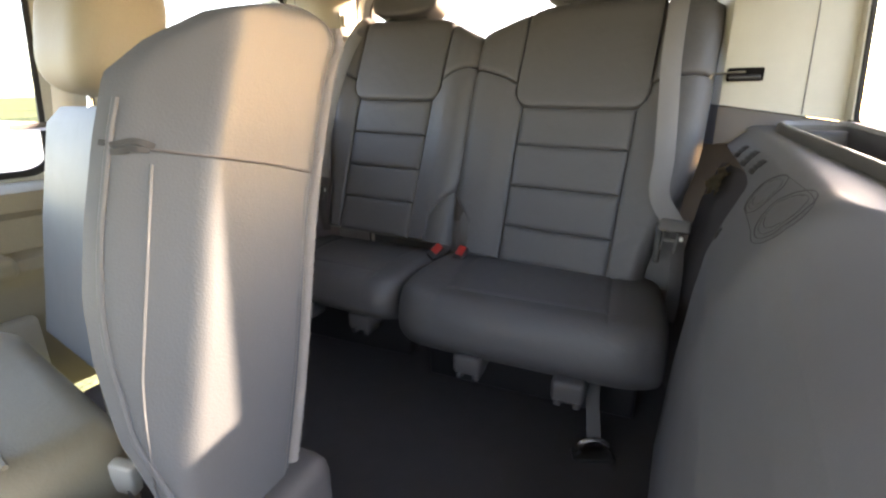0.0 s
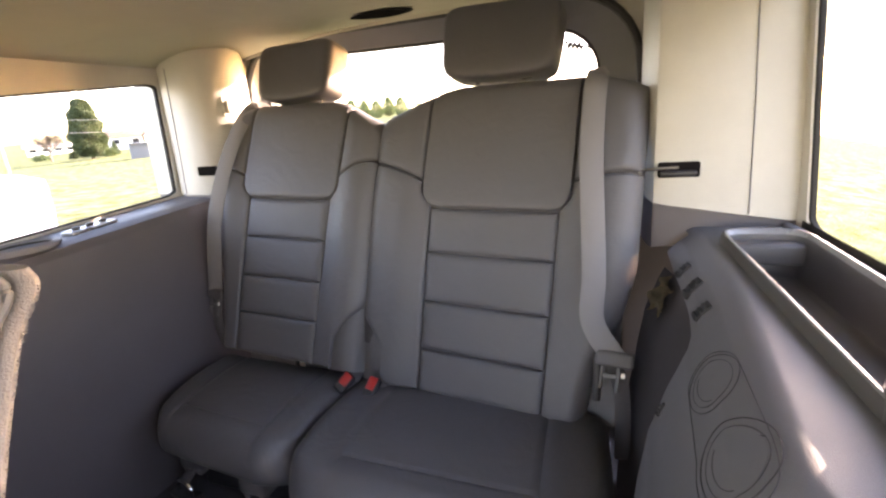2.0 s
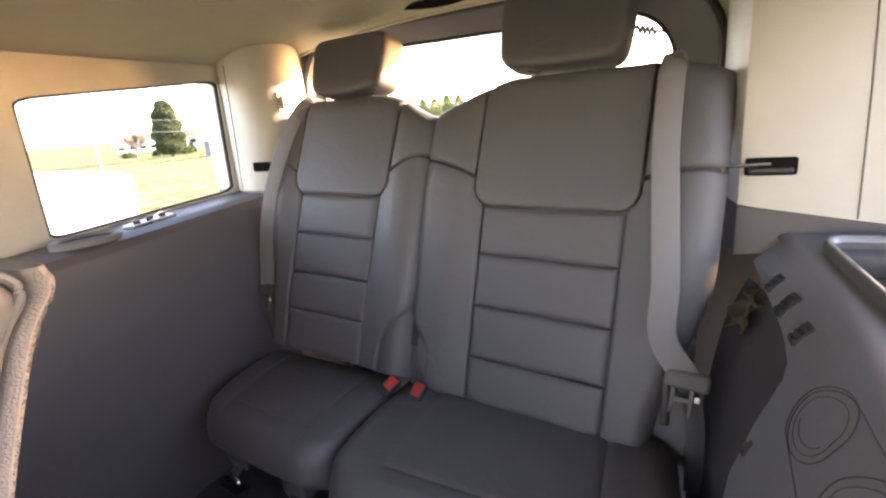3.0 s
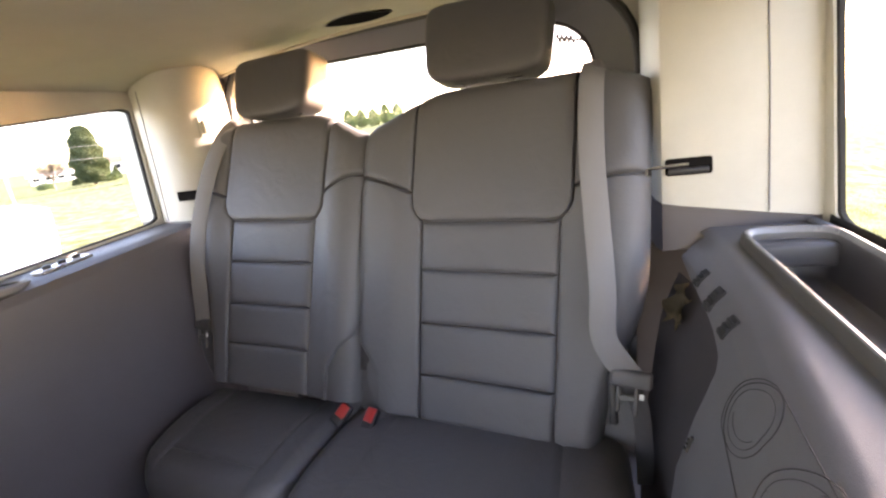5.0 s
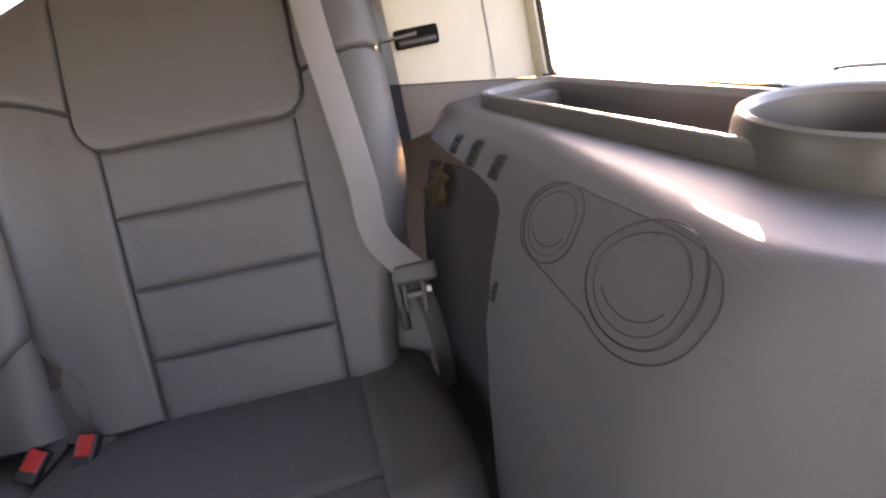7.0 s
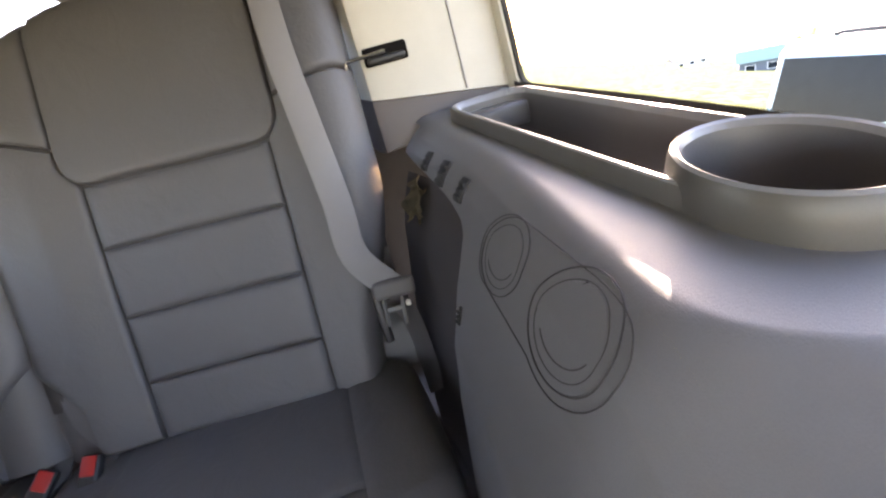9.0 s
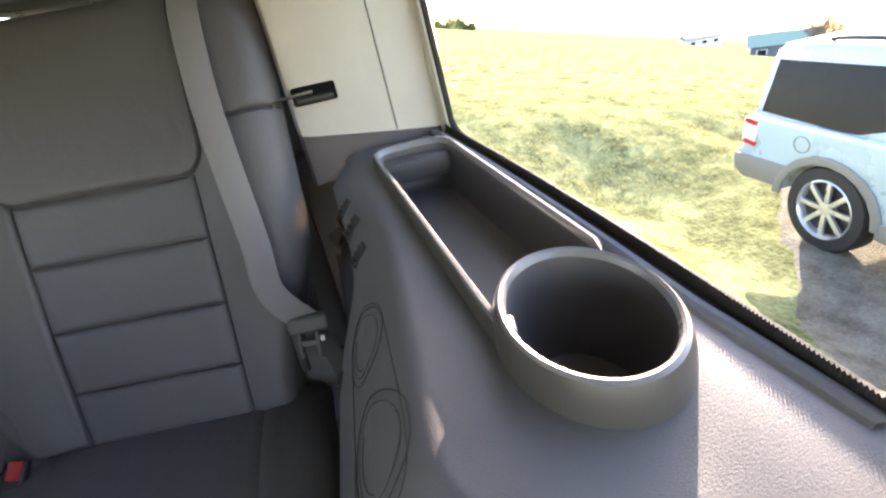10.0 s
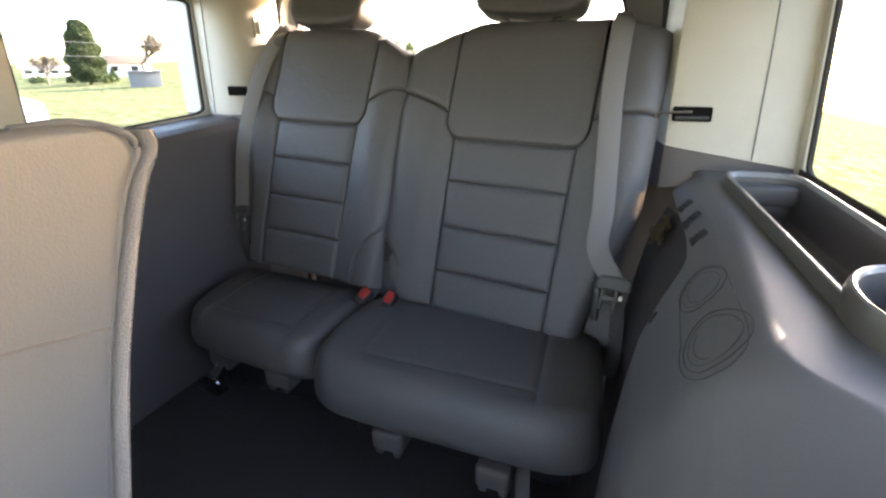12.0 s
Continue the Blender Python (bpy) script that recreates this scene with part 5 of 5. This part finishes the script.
parked_car(CAR_AT)

FOLIAGE = thin(material("dark_conifer_needles", (0.060, 0.085, 0.035), 0.8, dark=(0.02, 0.032, 0.014), scale=2, grain=3, bump=0, island=0.6), 0.3)
FOLIAGE_PALE = thin(material("pale_spring_foliage", (0.09, 0.13, 0.05), 0.8, dark=(0.045, 0.065, 0.025), scale=2, grain=3, bump=0, island=0.6), 0.3)
FOLIAGE_YOUNG = thin(material("young_conifer_needles", (0.15, 0.20, 0.085), 0.8, dark=(0.09, 0.125, 0.05), scale=2, grain=3, bump=0, island=0.5), 0.4)
BARK = material("grey_brown_bark", (0.17, 0.135, 0.105), 0.9, grain=20, bump=0.5)


def clumps(count, spot, size, rnd):
    bm = bmesh.new()
    for _ in range(count):
        c = Vector(spot(rnd))
        a, b = Vector((rnd.gauss(0, 1), rnd.gauss(0, 1), rnd.gauss(0, 0.6))).normalized(), Vector((rnd.gauss(0, 1), rnd.gauss(0, 1), rnd.gauss(0, 1))).normalized()
        s = size * rnd.uniform(0.5, 1.4)
        vs = [bm.verts.new(v) for v in (c + a * s, c + b * s * 0.6, c - a * s * 0.8, c - b * s * 0.5)]
        bm.faces.new(vs)
    return bm


def conifer(at, h, w, seed, label, mat, count=2600, group="", full=0.62, leaf=0.027):
    rnd = random.Random(seed)
    x, y, z = at
    t = thing("conifer", label, "tree", group)
    part("trunk", lathe([(0.03 * h, 0), (0.024 * h, 0.4 * h), (0.004 * h, 0.95 * h)], 8, pose(x, y, z - 0.1)), BARK, t)
    for k in range(18):
        a, zz = k * 2.4, h * (0.12 + 0.045 * k)
        r = w / 2 * (1 - zz / h) ** 0.7
        part("limb", sweep([(x, y, z + zz), (x + r * 0.8 * math.cos(a), y + r * 0.8 * math.sin(a), z + zz + 0.02 * h)], circle(0.005 * h, 5)), BARK, t)
    def spot(q):
        u = q.random() ** 1.2
        prof = min(1, (u + 0.12) / 0.40) ** 0.6 * (1 - u) ** full * (0.95 + 0.05 * math.sin(u * 31 + seed))
        a = q.uniform(0, 6.283)
        r = w / 2 * prof * (0.55 + 0.5 * q.random() ** 0.5) * (0.94 + 0.10 * math.sin(a * 3 + u * 20))
        return x + r * math.cos(a), y + r * math.sin(a), z + h * (0.05 + 0.95 * u)
    part("crown", clumps(count * 2, spot, h * leaf, rnd), mat, t, smooth=False)
    return t


def bare_tree(at, h, seed, label):
    rnd = random.Random(seed)
    t = thing("bare_tree", label, "tree")
    bms = []
    def grow(p, d, l, r, depth):
        q = p + d * l
        bms.append(sweep([p, (p + q) / 2 + Vector((rnd.uniform(-1, 1), rnd.uniform(-1, 1), 0)) * l * 0.06, q], circle(r, 4)))
        if depth:
            for _ in range(5 if depth == 5 else 4):
                n = (d + Vector((rnd.uniform(-1, 1), rnd.uniform(-1, 1), rnd.uniform(-.1, .55)))).normalized()
                grow(p + d * l * rnd.uniform(0.6, 1.0), n, l * rnd.uniform(0.58, 0.84), r * 0.6, depth - 1)
    grow(Vector(at), Vector((0, 0, 1)), h * 0.24, h * 0.022, 5)
    part("trunk", bms[0], BARK, t)
    part("branches", join(*bms[1:]), BARK, t, smooth=False)
    return t


def at_bearing(az, d):
    x, y = 0.6 + d * math.sin(radians(az)), 1.0 + d * math.cos(radians(az))
    return x, y, ground_z(x, y)


conifer(at_bearing(-55.7, 58), 5.6, 3.7, 3, "tall dark green conifer standing on the lawn", FOLIAGE, 15000, full=0.34, leaf=0.018)
bare_tree(at_bearing(-51.2, 63), 7.2, 5, "bare brown tree beside the low house")
bare_tree(at_bearing(-58.8, 62), 4.3, 9, "bare pale tree beside the white house")
for k in range(5):
    conifer(at_bearing(-29.9 + 1.4 * k, 92 + 4 * (k % 2)), 3.6 - 0.25 * (k % 3), 3.3, 20 + k, "young green conifer in a row at the field edge", FOLIAGE_YOUNG, 1400, "row of young conifers", 0.5, 0.045)

SIDING = material("white_siding", (0.80, 0.79, 0.76), 0.7, scale=2, grain=30, bump=0.1)
ROOF_RED = material("brown_shingle_roof", (0.28, 0.17, 0.11), 0.85, scale=3, grain=20, bump=0.4)
ROOF_GREEN = material("green_metal_roof", (0.13, 0.24, 0.19), 0.6, scale=3, grain=20, bump=0.2)
ROOF_GREY = material("grey_shingle_roof", (0.30, 0.27, 0.25), 0.85, scale=3, grain=20, bump=0.4)
SHED = material("blue_grey_boards", (0.13, 0.145, 0.17), 0.8, scale=3, grain=20, bump=0.3)


def house(az, d, turn, length, depth, wall, roof, wall_mat, roof_mat, label, rows=4):
    t = thing("house", label, "house")
    m = Matrix.Translation(at_bearing(az, d)) @ Matrix.Rotation(radians(turn), 4, "Z")
    def lay(bm):
        bmesh.ops.transform(bm, matrix=m, verts=bm.verts)
        return bm
    part("wall", lay(block(-length / 2, length / 2, -depth / 2, depth / 2, -0.6, wall, 0.02)), wall_mat, t)
    e = 0.35
    part("roof", lay(slab([(-length / 2 - e, -depth / 2 - e, wall), (-length / 2 - e, 0, wall + roof), (-length / 2 - e, depth / 2 + e, wall)], (length + 2 * e, 0, 0), 0.02)), roof_mat, t)
    for k in range(rows):
        x = -length / 2 + length * (k + 0.5) / rows
        for s in (-1, 1):
            w = part("window", lay(block(x - 0.45, x + 0.45, s * depth / 2 - 0.04, s * depth / 2 + 0.04, wall * 0.38, wall * 0.8, 0.01)), WHITE, t)
            part("pane", lay(block(x - 0.38, x + 0.38, s * depth / 2 - 0.05, s * depth / 2 + 0.05, wall * 0.42, wall * 0.77, 0.0)), DARK_GLASS, w, "dark pane")
    return t


house(-52.4, 76, 40, 4.4, 4, 1.5, 1.0, SIDING, ROOF_RED, "low white house with a brown roof behind the conifer", 2)
house(-58.6, 88, 60, 5.6, 4, 0.95, 0.5, SIDING, ROOF_GREY, "long white house beyond the lawn", 4)
house(-51.3, 50, 55, 2.3, 1.6, 1.25, 0.06, SHED, SHED, "low blue-grey shed at the edge of the lawn", 0)
house(45.5, 60, -40, 5.5, 4, 1.5, 0.9, SHED, ROOF_GREEN, "grey house with a green roof down the hill", 3)
house(38.5, 110, -20, 6, 5, 1.5, 1.0, SIDING, ROOF_GREY, "white house down the hill", 3)
bare_tree(at_bearing(49.5, 30), 4.0, 12, "bare tree behind the parked car")

# far hedge line
rnd = random.Random(11)
def hedge_spot(q):
    az = q.uniform(-42, 16)
    x, y, z = at_bearing(az, 230 + 20 * math.sin(az * 0.7))
    return x, y, z + q.random() * (3.2 + 1.2 * math.sin(az * 1.9) + 0.8 * math.sin(az * 5.3))
tagged(part("far_trees", clumps(9000, hedge_spot, 1.1, rnd), FOLIAGE_YOUNG, smooth=False), "hazy line of trees along the far field edge", "trees", kind="stuff")


# pale drive beyond the lawn on the closed side
bm = bmesh.new()
quad = [(-4.22, 3.81), (-7.76, 5.9), (-10.92, 7.64), (-13.69, 9.3), (-18.23, 11.96), (-23.69, 15.16), (-29.15, 18.31), (-38.52, 22.35), (-56.1, 26.19), (-60.68, 4.67), (-6.49, -6.85)]
bm.faces.new([bm.verts.new((x, y, ground_z(x, y) + 0.02)) for x, y in quad])
tagged(part("pavement", bm, CONCRETE), "pale concrete drive beside the lawn", "drive", kind="structure")


# cables over the lawn, between two poles
CABLE = material("weathered_cable", (0.42, 0.42, 0.40), 0.7, grain=40, bump=0.0)
POLE = material("weathered_pole", (0.36, 0.32, 0.27), 0.9, scale=2, grain=30, bump=0.4)
for az in (-62, -40):
    x, y, z = at_bearing(az, 50)
    utility_pole = thing("utility_pole", "weathered wooden utility pole beyond the lawn", "utility pole", "poles that carry the overhead cables")
    part("shaft", lathe([(0.10, -0.3), (0.095, 1.5), (0.075, 4.6 - z - 0.6), (0.0005, 4.62 - z - 0.6)], 12, pose(x, y, z)), POLE, utility_pole)
    part("crossarm", block(x - 0.05, x + 0.05, y - 0.45, y + 0.45, 3.7, 3.8, 0.01), POLE, utility_pole, "wooden crossarm")
for el0, el1 in ((2.63, 2.35), (1.46, 1.25)):
    cable = thing("power_cable", "thin pale overhead cable across the lawn", "cable", "overhead cables")
    ends = [Vector((0.6 + 50 * math.sin(radians(a)), 1.0 + 50 * math.cos(radians(a)), 1.0 + 50 * math.tan(radians(e)))) for a, e in ((-62, el0), (-40, el1))]
    mid_way = (ends[0] + ends[1]) / 2 - Vector((0, 0, 0.25))
    part("strand", sweep(smooth_line([ends[0], mid_way, ends[1]], 8), circle(0.014, 6)), CABLE, cable)


# shrubs along the far side of the lawn
def shrub(at, h, w, seed, label):
    rnd = random.Random(seed)
    x, y, z = at
    t = thing("shrub", label, "shrub", "shrubs beyond the lawn")
    part("stem", lathe([(0.05, 0), (0.03, h * 0.6)], 6, pose(x, y, z - 0.1)), BARK, t)
    def spot(q):
        a, u, v = q.uniform(0, 6.283), q.random() ** 0.5, q.random()
        k = (1 - (2 * v - 0.8) ** 2 * 0.55) * u * w / 2 * (0.85 + 0.2 * math.sin(a * 4 + seed))
        return x + k * math.cos(a), y + k * math.sin(a), z + h * v * (0.8 + 0.25 * math.sin(a * 3 + seed))
    part("crown", clumps(900, spot, 0.11, rnd), FOLIAGE_PALE if seed % 2 else FOLIAGE, t, smooth=False)
    return t


for az, d, h, w, seed in ((-54.3, 60, 1.0, 1.5, 31), (-57.1, 64, 0.7, 1.2, 32), (-59.5, 68, 0.7, 2.2, 33), (-53.8, 62, 1.3, 0.9, 34)):
    shrub(at_bearing(az, d), h, w, seed, "low shrub beyond the lawn")
